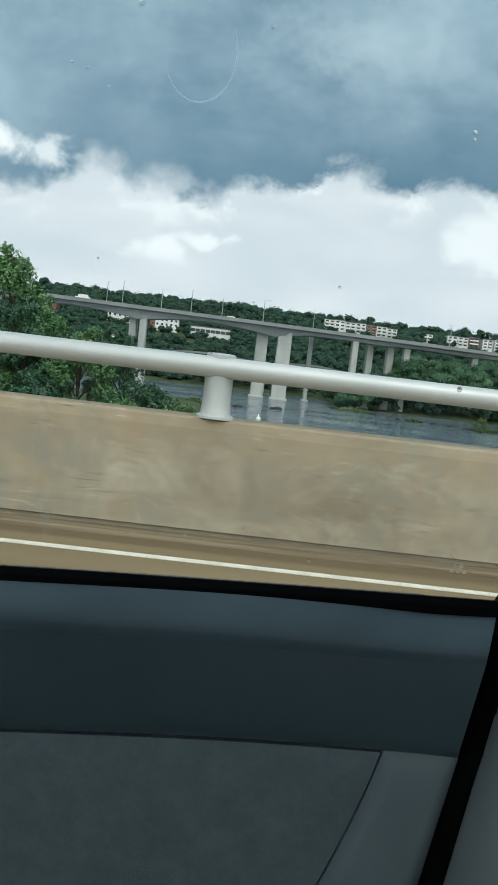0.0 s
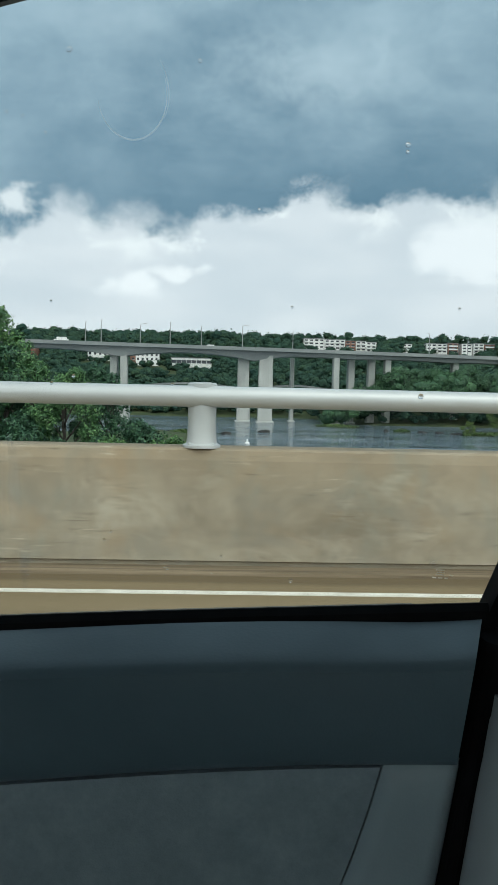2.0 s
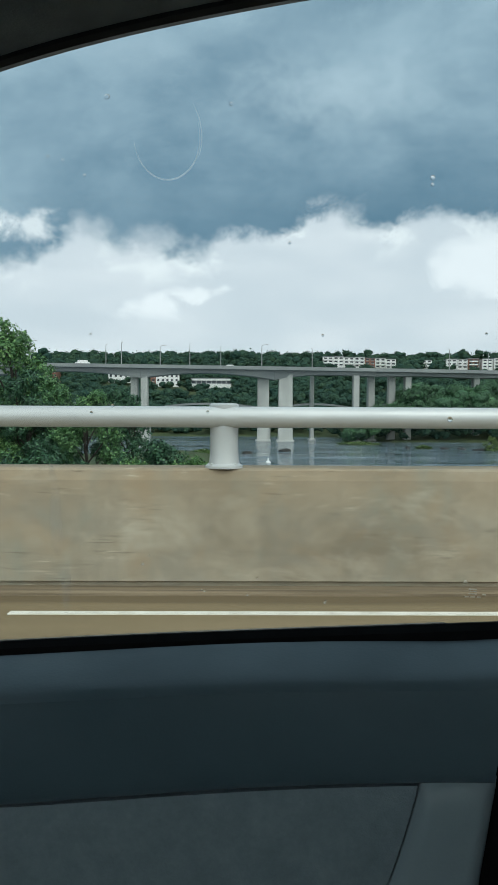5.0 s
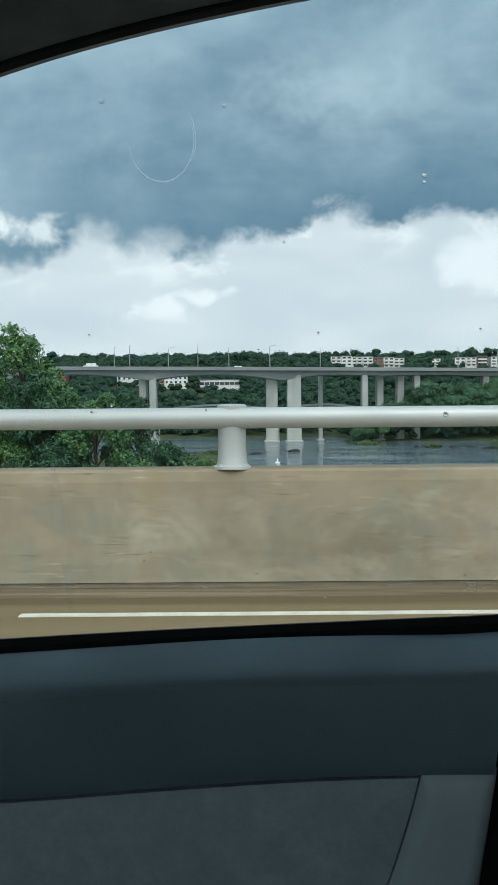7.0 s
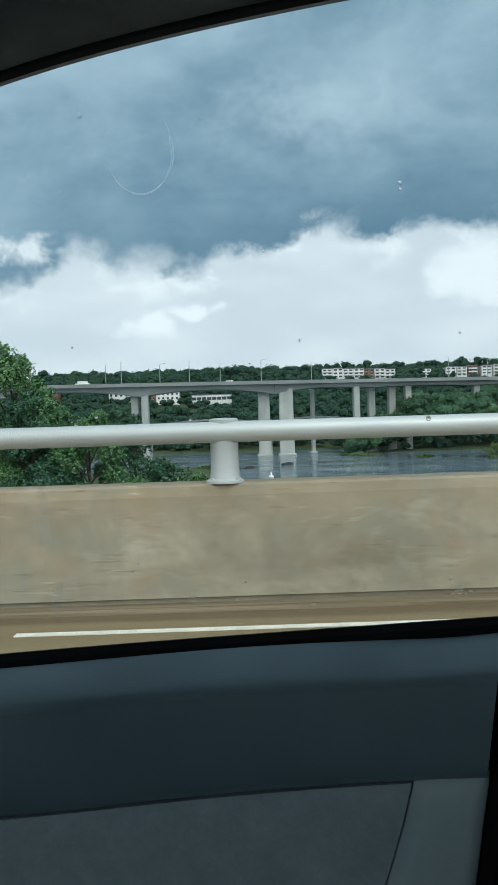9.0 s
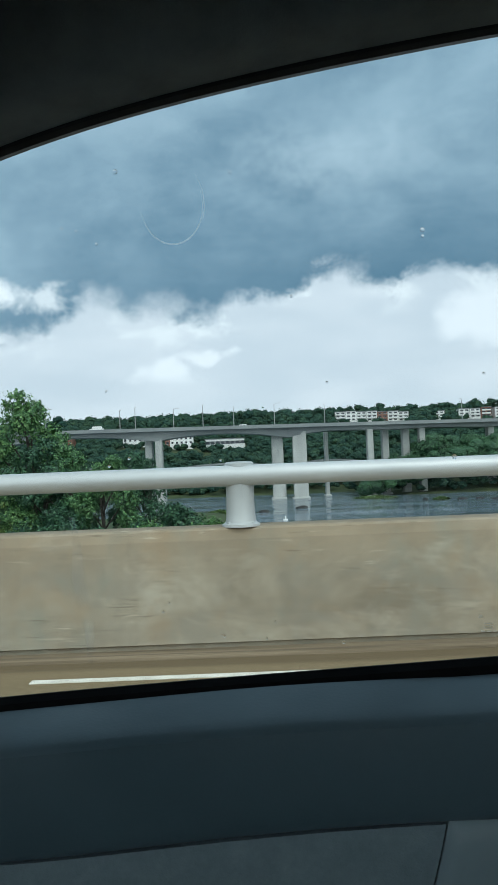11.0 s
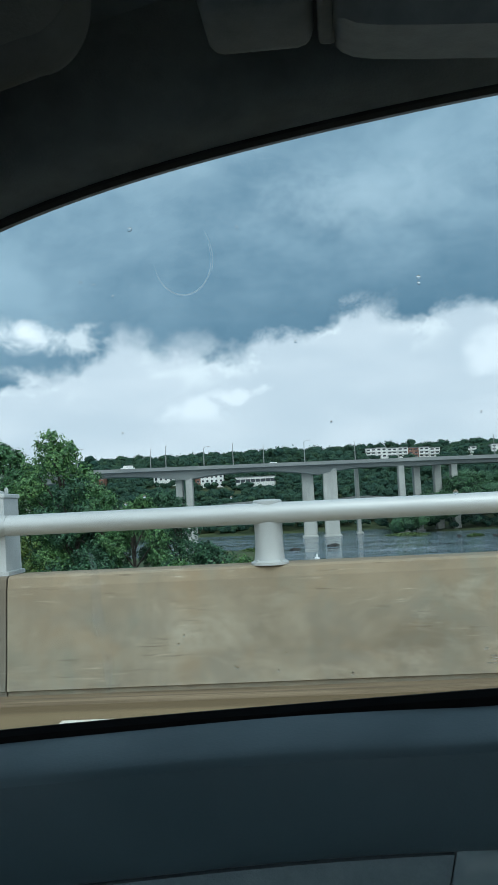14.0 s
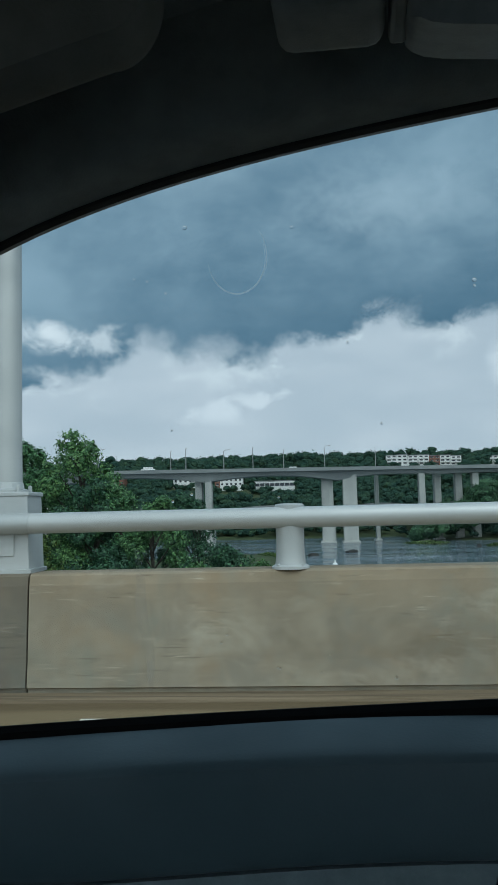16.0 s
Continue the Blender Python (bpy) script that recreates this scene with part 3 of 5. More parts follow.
# pole with a sign panel seen from its edge, banded to the parapet
sign = thing("sign_post", None, None, "slim grey sign pole with a pale panel strapped on top", "sign post")
sp = part("pole", lathe(bmesh.new(), [(0.062, 0.0), (0.062, 4.6), (0.05, 4.62)], 16), M_RAIL, sign, smooth=True)
for z in (2.45, 4.1):
    part("band", lathe(bmesh.new(), [(0.068, z), (0.070, z + 0.01), (0.070, z + 0.05), (0.068, z + 0.06)], 16), M_RAIL, sp, "bright steel band")
pn = part("sign_panel", boxm(0.07, 0.11, -0.62, 0.62, 2.3, 4.5, 0.012, 2), M_RAIL, sign, "plain grey back of a sign panel")
for z in (2.6, 3.4, 4.2):
    part("bracket", boxm(0.06, 0.072, -0.30, 0.30, z - 0.03, z + 0.03), M_STEEL, pn)
sign.matrix_basis = pose(-4.6, PY + 0.30, 0.823)

# brown steel frame of a sign gantry outside the parapet
gantry = thing("sign_gantry", None, None, "brown steel gantry leg with diagonal braces beside the bridge", "sign gantry")
for dx in (0.0, -1.5):
    leg = part("column", lathe(bmesh.new(), [(0.14, 0), (0.14, 8.4), (0.10, 8.45)], 14), M_STEEL, gantry, smooth=True)
    leg.location = (dx, 0, 0)
    part("base_plate", boxm(-0.26, 0.26, -0.26, 0.26, -0.04, 0.03, 0.01, 1), M_STEEL, leg)
for z0, z1 in ((0.5, 2.5), (2.5, 4.5), (4.5, 6.5), (6.5, 8.2)):
    part("brace", tube(bmesh.new(), [(0, 0, z1), (-1.5, 0, z0)], [0.05, 0.05], 8), M_STEEL, gantry)
    part("strut", tube(bmesh.new(), [(0, 0, z1), (-1.5, 0, z1)], [0.05, 0.05], 8), M_STEEL, gantry)
for dz in (7.0, 8.2):
    for dx in (0.0, -1.5):
        part("beam", tube(bmesh.new(), [(dx, 0, dz), (dx, -11.0, dz)], [0.09, 0.09], 10), M_STEEL, gantry)
gantry.matrix_basis = pose(-9.2, PY + 0.95, -0.16)
part("gantry_bracket", boxm(-11.1, -8.8, PY + 0.455, PY + 1.3, -0.9, -0.2), M_PARAPET_OLD, bpy.data.objects["bridge_edge"])

# ---------------------------------------------------------------- the second bridge, far off
far = thing("river_bridge", None, None, "long grey concrete girder bridge on tall paired piers", "bridge")
FX = [-380, -310, -240, -172, -104, -42, 14, 58, 100, 150, 210, 280, 360]


def far_y(x):
    return DEEP * (293 + 0.075 * x + 0.00030 * max(0.0, x) ** 2)


def far_z(x):
    return 18.3 - 0.006 * x - 0.00006 * max(0.0, -x - 60) ** 2


def span_bm(a, b, haunch_a, haunch_b):
    bm, rings = bmesh.new(), []
    for k in range(13):
        u = k / 12
        x = a + (b - a) * u
        y, z = far_y(x), far_z(x)
        d = 2.1 + haunch_a * max(0.0, 1 - 2 * u) ** 2 + haunch_b * max(0.0, 2 * u - 1) ** 2
        rings.append([(x, y - 7, z), (x, y - 7, z - 0.5), (x, y - 4.8, z - 0.7), (x, y - 4.4, z - d), (x, y + 4.4, z - d), (x, y + 4.8, z - 0.7), (x, y + 7, z - 0.5), (x, y + 7, z)])
    return loft(bm, rings)


def strip_bm(a, b, dy0, dy1, dz0, dz1):
    return loft(bmesh.new(), [[(x, far_y(x) + dy, far_z(x) + dz) for dy, dz in ((dy0, dz0), (dy1, dz0), (dy1, dz1), (dy0, dz1))] for x in np.linspace(a, b, 8)])


def pier_bm(x, y, w, depth, top, flare=0.0):
    bm = bmesh.new()
    rings = []
    for z, k in ((WATER - 3, 1.0), (WATER + 1.4, 1.0), (top - 2.5, 0.94), (top, 0.94 + flare)):
        a, b = w * k / 2, depth * k / 2
        c = 0.25
        rings.append([(x - a, y - b + c, z), (x - a + c, y - b, z), (x + a - c, y - b, z), (x + a, y - b + c, z), (x + a, y + b - c, z), (x + a - c, y + b, z), (x - a + c, y + b, z), (x - a, y + b - c, z)])
    return loft(bm, rings)


for i, (a, b) in enumerate(zip(FX, FX[1:])):
    ha, hb = (2.5 if a < 40 else 0.4), (2.5 if b < 40 else 0.4)
    s = part("span", span_bm(a + 0.03, b - 0.03, ha, hb), M_FARDECK, far)
    part("barrier", strip_bm(a + 0.03, b - 0.03, -7.0, -6.6, 0.0, 0.95), M_FARDECK, s)
    part("barrier", strip_bm(a + 0.03, b - 0.03, 6.6, 7.0, 0.0, 0.95), M_FARCON, s)
# piers: x, width, offset in depth
for x, w, dy in ((-314, 3.2, 0), (-306, 3, 0), (-244, 3.2, 0), (-236, 3, 0), (-176, 3.2, 0), (-168, 3, 0), (-108, 3.2, 0), (-103, 3.0, 0), (-45.2, 3.2, 2), (-40.6, 3.0, -2), (9.4, 5.2, 2), (18.8, 6.2, -2),
                (49.2, 2.7, -3), (31.5, 1.7, 12), (57.0, 3.0, 4), (66.0, 3.2, 3), (72.5, 2.8, -1), (104, 3, 0), (150, 3, 0), (210, 3, 0), (280, 3, 0)):
    part("pier", pier_bm(x, far_y(x) + dy, w, 5.0, far_z(x) - 2.2, 0.02), M_FARCON, far)
    part("footing", boxm(x - w / 2 - 0.7, x + w / 2 + 0.7, far_y(x) + dy - 3.4, far_y(x) + dy + 3.4, WATER - 3, WATER + 0.7, 0.2, 1), M_FARCON, far)

lamp_far = thing("bridge_lamp", None, None, "slim grey lamp post on the far bridge deck", "street lamp", "lamps along the far bridge")
part("pole", lathe(bmesh.new(), [(0.22, 0), (0.13, 9.5)], 6), M_POLE, lamp_far)
arm_f = part("arm", tube(bmesh.new(), [(0, 0, 9.3), (0.5, 0, 9.8), (2.0, 0, 10.0)], [0.09, 0.08, 0.08], 6), M_POLE, lamp_far)
part("lamp_head", boxm(1.7, 2.7, -0.2, 0.2, 9.9, 10.1), M_POLE, arm_f)
FAR_LAMPS = (-86, -58, -49.5, -35, -21.5, -9, 8.5, 31, 90, 112, 133, -112, -140, -170, -205, -240)
for i, x in enumerate(FAR_LAMPS):
    m = pose(x, far_y(x) + (6.3 if i % 2 else -6.3), far_z(x), 0, 0, 90 if i % 3 else 0)
    if i:
        copy_thing(lamp_far, m)
    else:
        lamp_far.matrix_basis = m


def far_vehicle(x, lane, length, high, label, mat):
    car_f = thing("van" if high > 2 else "car", None, None, label, "van" if high > 2 else "car", "traffic on the far bridge")
    part("body", boxm(-length / 2, length / 2, -0.95, 0.95, 0.35, high * 0.62, 0.15), mat, car_f)
    part("cabin", boxm(-length * 0.32, length * 0.36, -0.85, 0.85, high * 0.60, high, 0.2), mat, car_f)
    for wx in (-length * 0.3, length * 0.3):
        for wy in (-0.85, 0.85):
            w = part("wheel", lathe(bmesh.new(), [(0.34, -0.1), (0.34, 0.1)], 12), M_TYRE, car_f)
            w.matrix_basis = pose(wx, wy, 0.34, 90, 0, 0)
    car_f.matrix_basis = pose(x, far_y(x) + lane, far_z(x), 0, 0, math.degrees(math.atan2(far_y(x + 1) - far_y(x), 1)))


far_vehicle(-66, -3, 6.0, 2.5, "white van driving on the far bridge", M_WHITEWALL)
far_vehicle(-118, -3, 4.6, 1.5, "white car driving on the far bridge", M_WHITEWALL)
far_vehicle(24, 3, 4.6, 1.5, "grey car driving on the far bridge", M_ROOF)
far_vehicle(-5, -3, 4.6, 1.5, "white car driving on the far bridge", M_WHITEWALL)

# thin low bridge behind it
low_bridge = thing("low_bridge", None, None, "thin low arched bridge close above the river", "bridge")
LX = [-190, -104, -43, 13, 56, 92]
for a, b in zip(LX, LX[1:]):
    rings = []
    for k in range(11):
        u = k / 10
        x, bow = a + (b - a) * u, 4 * u * (1 - u)
        y, z = DEEP * (322 + 0.05 * x), 0.6 + 2.6 * bow
        rings.append([(x, y - 2.5, z + 0.9), (x, y - 2.5, z), (x, y + 2.5, z), (x, y + 2.5, z + 0.9)])
    part("arch", loft(bmesh.new(), rings), M_FARDECK, low_bridge)
    part("pier", boxm(a - 0.7, a + 0.7, DEEP * (322 + 0.05 * a) - 2, DEEP * (322 + 0.05 * a) + 2, WATER - 3, 0.62), M_FARCON, low_bridge)

# ---------------------------------------------------------------- buildings on the far hillside
KEEP_CLEAR = []


def building(name, x, y, w, d, h, storeys, bays, wall, roof, label, category="building", flat=True, sink=0.0, group="", wide=0.22, tall=0.24, balconies=False):
    y *= DEEP
    z = ground_h(x, y) - sink
    KEEP_CLEAR.append((x, y, w))
    b = thing(name, None, None, label, category, group)
    part("wall", boxm(-w / 2, w / 2, -d / 2, d / 2, -4, h), wall, b)
    if flat:
        part("roof", boxm(-w / 2 - 0.4, w / 2 + 0.4, -d / 2 - 0.4, d / 2 + 0.4, h, h + 0.5), roof, b)
    else:
        bm = bmesh.new()
        e = 0.6
        loft(bm, [[(-w / 2 - e, -d / 2 - e, h), (-w / 2 - e, d / 2 + e, h), (-w / 2 - e, 0, h + d * 0.28)], [(w / 2 + e, -d / 2 - e, h), (w / 2 + e, d / 2 + e, h), (w / 2 + e, 0, h + d * 0.28)]])
        part("roof", bm, roof, b)
    sh, bw = h / storeys, w / bays
    pane_me = mesh_of("window", boxm(-bw * wide, bw * wide, -0.10, 0.06, -sh * tall, sh * tall), M_DARKGLASS)
    sill_me = mesh_of("sill", boxm(-bw * wide * 1.15, bw * wide * 1.15, -0.28, 0.0, -sh * (tall + 0.06), -sh * (tall + 0.01)), M_WHITEWALL)
    for s in range(storeys):
        for k in range(bays):
            wo = shared("window", pane_me, b, pose(-w / 2 + (k + 0.5) * bw, -d / 2, (s + 0.55) * sh))
            shared("sill", sill_me, wo, Matrix())
    if balconies:
        for s in range(1, storeys):
            bal = part("balcony", boxm(-w * 0.44, w * 0.44, -d / 2 - 1.5, -d / 2 - 0.02, s * sh - 0.15, s * sh + 0.05), M_WHITEWALL, b)
            part("railing", boxm(-w * 0.44, w * 0.44, -d / 2 - 1.5, -d / 2 - 1.42, s * sh + 0.05, s * sh + 1.0), M_WHITEWALL, bal)
    b.matrix_basis = pose(x, y, z)
    return b


building("apartment_block", -155, 528, 17, 14, 12, 4, 5, M_BEIGE, M_ROOF, "beige four-storey block with dark window bands", sink=-1)
building("brick_block", -143, 530, 5, 14, 11.6, 4, 2, M_BRICK, M_ROOF, "red brick block beside the beige building", sink=-1)
building("green_roofed_hall", -92, 530, 19, 14, 4.5, 1, 5, M_WHITEWALL, M_GREENROOF, "low hall with a pale green pitched roof", flat=False, sink=-2)
building("grey_hall", -55, 516, 17, 14, 6.2, 2, 5, M_WHITEWALL, M_ROOF, "low white hall with a grey pitched roof", flat=False, sink=-2)
building("brick_annex", -65.5, 515, 4, 10, 9, 3, 1, M_BRICK, M_ROOF, "small red brick annex", sink=-2)
building("white_pavilion", -22, 502, 29, 10, 5.5, 1, 8, M_WHITEWALL, M_ROOF, "long low white building with a dark window band", sink=-2.5, wide=0.46, tall=0.20)
for k in range(7):
    building("town_house", 79 + k * 9.6, 632, 9.3, 11, 8.6 + 0.5 * (k % 2), 3, 2, M_WHITEWALL if k not in (4,) else M_BRICK, M_ROOF, "white three-storey town house on the ridge" if k != 4 else "red brick town house on the ridge", "house", sink=-1.5, group="town houses on the ridge", wide=0.30, tall=0.22, balconies=k % 3 != 1)
for k, (x, mat_b) in enumerate(((170, M_WHITEWALL), (193, M_WHITEWALL), (203, M_WHITEWALL), (213, M_BRICK), (226, M_WHITEWALL), (237, M_WHITEWALL), (247, M_BRICK))):
    building("town_house", x, 634, 9.3, 11, 8.2 + 0.6 * (k % 2), 3, 2, mat_b, M_ROOF, "white three-storey town house on the ridge" if mat_b is M_WHITEWALL else "red brick town house on the ridge", "house", sink=-1.5, group="town houses on the ridge", wide=0.30, tall=0.22, balconies=k % 3 != 1)
building("boathouse", 118, 352, 16, 8, 3.2, 1, 4, M_ROCK, M_ROOF, "dark low boathouse roof among shoreline trees", flat=False, sink=-9)

# ---------------------------------------------------------------- woods and trees


def woods(name, spots, cards, size, mat, label, flat=0.8, seed=3, blobs=True):
    """Many crowns in one mesh, each of rough lobes with leafy sprays: spots are x, y, z of the crown's foot, radius, height."""
    rng = np.random.default_rng(seed)
    ico = bmesh.new()
    bmesh.ops.create_icosphere(ico, subdivisions=2, radius=1.0)
    unit = np.array([v.co[:] for v in ico.verts])
    tris = np.array([[v.index for v in f.verts] for f in ico.faces])
    ico.free()
    vs, faces, n = [], [], 0
    for x, y, z, r, h in spots:
        lob = int(rng.integers(4, 8))
        lc = np.clip(rng.normal(size=(lob, 3)), -1.4, 1.4) * (0.42 * r, 0.42 * r, min(0.12 * h, 0.26 * r)) + (x, y, z + h * 0.66)
        lr = r * rng.uniform(0.28, 0.62, lob)
        if blobs:
            for c, q in zip(lc, lr):
                vs.append(c + unit * (q * rng.uniform(0.55, 1.0, (len(unit), 1))) * (1, 1, flat))
                faces += (tris + n).tolist()
                n += len(unit)
        pick = rng.integers(0, lob, cards)
        d = rng.normal(size=(cards, 3))
        d[:, 2] = np.abs(d[:, 2]) * 0.9 - 0.25
        d[:, 1] -= 0.5
        d /= np.linalg.norm(d, axis=1, keepdims=True)
        c = lc[pick] + d * (lr[pick] * rng.uniform(0.8, 1.22, cards))[:, None] * (1, 1, flat)
        nn = d + rng.normal(size=d.shape) * 0.35 + (0, 0, 0.3)
        nn /= np.linalg.norm(nn, axis=1, keepdims=True)
        v, q = leaf_cards(c, nn, size * r / 5.0, rng, 1.2)
        vs.append(v)
        faces += (q + n).tolist()
        n += len(v)
    me = bpy.data.meshes.new(name)
    me.from_pydata(np.concatenate(vs).tolist(), [], faces)
    me.materials.append(mat)
    tagged(new(name, me), label, "woods", kind="stuff")


rw = random.Random(11)
spots = []
for j in range(40):
    for i in range(100):
        y = DEEP * (346 + j * 8.6 + rw.uniform(-3, 3))
        x = -480 + i * 9.2 + rw.uniform(-3.5, 3.5)
        if y < 356 * DEEP and x < 60:
            continue
        h = rw.uniform(8, 13) * (1.3 if rw.random() < 0.14 else 1.0)
        if any(abs(x / y - bx / by) < (bw / 2 + 3) / by and by - 78 < y < by + 16 for bx, by, bw in KEEP_CLEAR):
            if y > 470 * DEEP and rw.random() < 0.8:
                continue
            h *= 0.5
        if x / y > 0.42 or x / y < -0.62:
            continue
        if y > 560 * DEEP:
            h = min(19.0, h * rw.uniform(1.0, 1.40))
        spots.append((x, y, ground_h(x, y) - 1, rw.uniform(4.6, 7.6) * (1.3 if y > 600 * DEEP else 1.0) * (1.25 if h > 16 else 1.0), h))
woods("hillside_woods", [p for p in spots if p[0] / p[1] > -0.36], 140, 0.66, M_FAR_LEAF, "dense dark green woods covering the far hillside")
woods("hillside_woods", [p for p in spots if p[0] / p[1] <= -0.36], 16, 1.0, M_FAR_LEAF, "dense dark green woods up the valley", seed=4)
shore = []
for i in range(150):
    x = -330 + i * 3.6 + rw.uniform(-2, 2)
    y = DEEP * (346 - 54 * smooth01(x, 42, 62)) + rw.uniform(-1, 9)
    shore.append((x, y, ground_h(x, y) - 1.0, rw.uniform(2.2, 4.5), rw.uniform(4, 8)))
    y += rw.uniform(4, 22)
    shore.append((x, y, ground_h(x, y) - 1.0, rw.uniform(3.0, 5.5), rw.uniform(5, 9)))
woods("shore_scrub", shore, 60, 0.7, M_FAR_LEAF, "low green scrub along the far shore", seed=5)
stand = []
for i in range(84):
    x = 48 + rw.uniform(0, 122)
    y = DEEP * (289 + rw.uniform(0, 12) if rw.random() < 0.6 else rw.uniform(325, 350))
    stand.append((x, y, ground_h(x, y) - 1, rw.uniform(5.5, 8.8), rw.uniform(19, 31) * (0.46 + 0.54 * smooth01(x, 52, 84))))
woods("shoreline_trees", stand, 1800, 0.36, M_LEAF_DARK, "leafy green trees in front of the far bridge's end", seed=6)


def tree_mesh(seed, h, r, cards, size, mat, crown_low=0.35, lobes=11, round_top=1.0):
    """Meshes of a broadleaf tree's trunk with limbs, and of its crown."""
    rng = np.random.default_rng(seed)
    bm = bmesh.new()
    lean = rng.normal(size=2) * 0.03 * h
    tube(bm, [(0, 0, -1.0), (lean[0] * 0.3, lean[1] * 0.3, h * 0.3), (lean[0], lean[1], h * 0.6), (lean[0] * 1.3, lean[1] * 1.3, h * 0.88)], [h * 0.018, h * 0.014, h * 0.009, h * 0.003], 8)
    lc, lr = [], []
    for k in range(lobes):
        f = (k + 0.5) / lobes
        a = k * 2.399 + rng.uniform(-0.4, 0.4)
        z = h * (crown_low + (0.93 - crown_low) * f)
        wide = r * (0.45 + 0.75 * math.sin(math.pi * min(1.0, 0.25 + 0.75 * f)) ** 0.8) * (1.0 if f < 0.8 else 0.6)
        rad = wide * rng.uniform(0.35, 0.85)
        lc.append((math.cos(a) * rad, math.sin(a) * rad, z)), lr.append(r * rng.uniform(0.30, 0.50) * (1.0 if f < 0.85 else 0.75))
        z0 = h * (crown_low * 0.7 + 0.45 * f)
        tube(bm, [(lean[0] * f, lean[1] * f, z0), (lc[-1][0] * 0.55, lc[-1][1] * 0.55, z0 + (z - z0) * 0.6), lc[-1]], [h * 0.006, h * 0.004, h * 0.0015], 5)
    lc, lr = np.array(lc), np.array(lr)
    # sprays: small clusters of leaves on twigs over each lobe
    sprays = cards // 9
    pick = rng.integers(0, lobes, sprays)
    d = rng.normal(size=(sprays, 3))
    d[:, 2] += 0.25
    d /= np.linalg.norm(d, axis=1, keepdims=True)
    at = lc[pick] + d * (lr[pick] * rng.uniform(0.55, 1.18, sprays))[:, None] * (1.0, 1.0, round_top * 0.85)
    c = np.repeat(at, 9, 0) + rng.normal(size=(sprays * 9, 3)) * size * 0.75
    nn = np.repeat(d, 9, 0) + rng.normal(size=(sprays * 9, 3)) * 0.55 + (0, 0, 0.35)
    nn /= np.linalg.norm(nn, axis=1, keepdims=True)
    v, q = leaf_cards(c, nn, size, rng)
    return mesh_of("trunk", bm, M_BARK), from_arrays("crown", v, q, mat)


def plant(meshes, x, y, z, scale, turn, label, name="tree", group="trees on the near bank"):
    t = thing(name, None, None, label, "tree", group)
    for nm, me in zip(("trunk", "crown"), meshes):
        ob = new(nm, me)
        ob.parent = t
    t.matrix_basis = pose(x, y, z, 0, 0, turn) @ Matrix.Scale(scale, 4)
    return t


TALL = [tree_mesh(21 + k, 22, 4.8, 14500, 0.21, (M_LEAF, M_LEAF_DARK, M_LEAF, M_LEAF_DARK)[k], 0.34, 13) for k in range(4)]
MID = [tree_mesh(41 + k, 14, 5.4, 11500, 0.23, (M_LEAF, M_LEAF_DARK, M_LEAF)[k], 0.30, 13, 0.9) for k in range(3)]
LIGHT = [tree_mesh(61 + k, 12, 4.2, 9500, 0.18, M_LEAF_LIGHT, 0.25, 11, 0.9) for k in range(2)]
rt = random.Random(5)


def polar(deg_left, d):
    return -math.tan(radians(deg_left)) * d, d * DEEP


# tall trees at the back, lower ones in front of them
a = 18.4
while a < 45:
    x, y = polar(a, rt.uniform(66, 74))
    k = rt.randrange(4)
    plant(TALL[k], x, y, ground_h(x, y), rt.uniform(0.80, 1.02), rt.uniform(0, 360), ("tall broadleaf tree with a ragged mid-green crown", "tall dark green tree with dense foliage")[k % 2])
    a += rt.uniform(3.0, 4.6)
a = 17.2
while a < 45:
    x, y = polar(a, rt.uniform(80, 92))
    k = rt.randrange(4)
    plant(TALL[k], x, y, ground_h(x, y), rt.uniform(0.82, 1.06), rt.uniform(0, 360), ("tall broadleaf tree with a ragged mid-green crown", "tall dark green tree with dense foliage")[k % 2])
    a += rt.uniform(3.6, 5.0)
for dist, start, lo, hi in ((60, 3.4, 0.50, 0.68), (50, 4.4, 0.50, 0.64), (41, 5.6, 0.46, 0.58)):
    a = start
    while a < 46:
        x, y = polar(a, dist + rt.uniform(-3, 3))
        k = rt.randrange(3)
        plant(MID[k], x, y, ground_h(x, y), rt.uniform(lo, hi), rt.uniform(0, 360), ("bushy mid-green tree on the river bank", "bushy dark green tree on the river bank")[k % 2])
        a += 190 / dist * rt.uniform(0.85, 1.2)
for a, d, s in ((7.0, 39, 0.42), (17.8, 37, 0.62), (31, 36, 0.60), (26.0, 52, 0.80), (29.5, 62, 1.25), (38, 40, 0.66), (23.5, 57, 0.95)):
    x, y = polar(a, d)
    plant(LIGHT[int(d) % 2], x, y, ground_h(x, y), s, a * 31, "yellow-green leafy tree beside darker bushes")
a = 9.4
while a < 20:
    x, y = polar(a, rt.uniform(60, 70))
    k = rt.randrange(4)
    plant(TALL[k], x, y, ground_h(x, y), rt.uniform(0.60, 0.66) + 0.010 * (a - 7.6), rt.uniform(0, 360), ("leafy mid-green tree standing behind lower bushes", "leafy dark green tree standing behind lower bushes")[k % 2])
    a += rt.uniform(2.3, 3.1)
a = 15.6
while a < 21:
    x, y = polar(a, rt.uniform(64, 78))
    k = rt.randrange(4)
    plant(TALL[k], x, y, ground_h(x, y), rt.uniform(0.58, 0.68), rt.uniform(0, 360), ("young broadleaf tree with a mid-green crown", "young dark green tree with dense foliage")[k % 2])
    a += rt.uniform(2.6, 3.6)
scrub = []
for i in range(170):
    d = rt.uniform(36, 120)
    x, y = polar(rt.uniform(2.6, 6.5) if i < 110 else rt.uniform(9, 40), d)
    scrub.append((x, y, ground_h(x, y) - 0.3, rt.uniform(0.7, 1.5), rt.uniform(1.2, 2.6)))
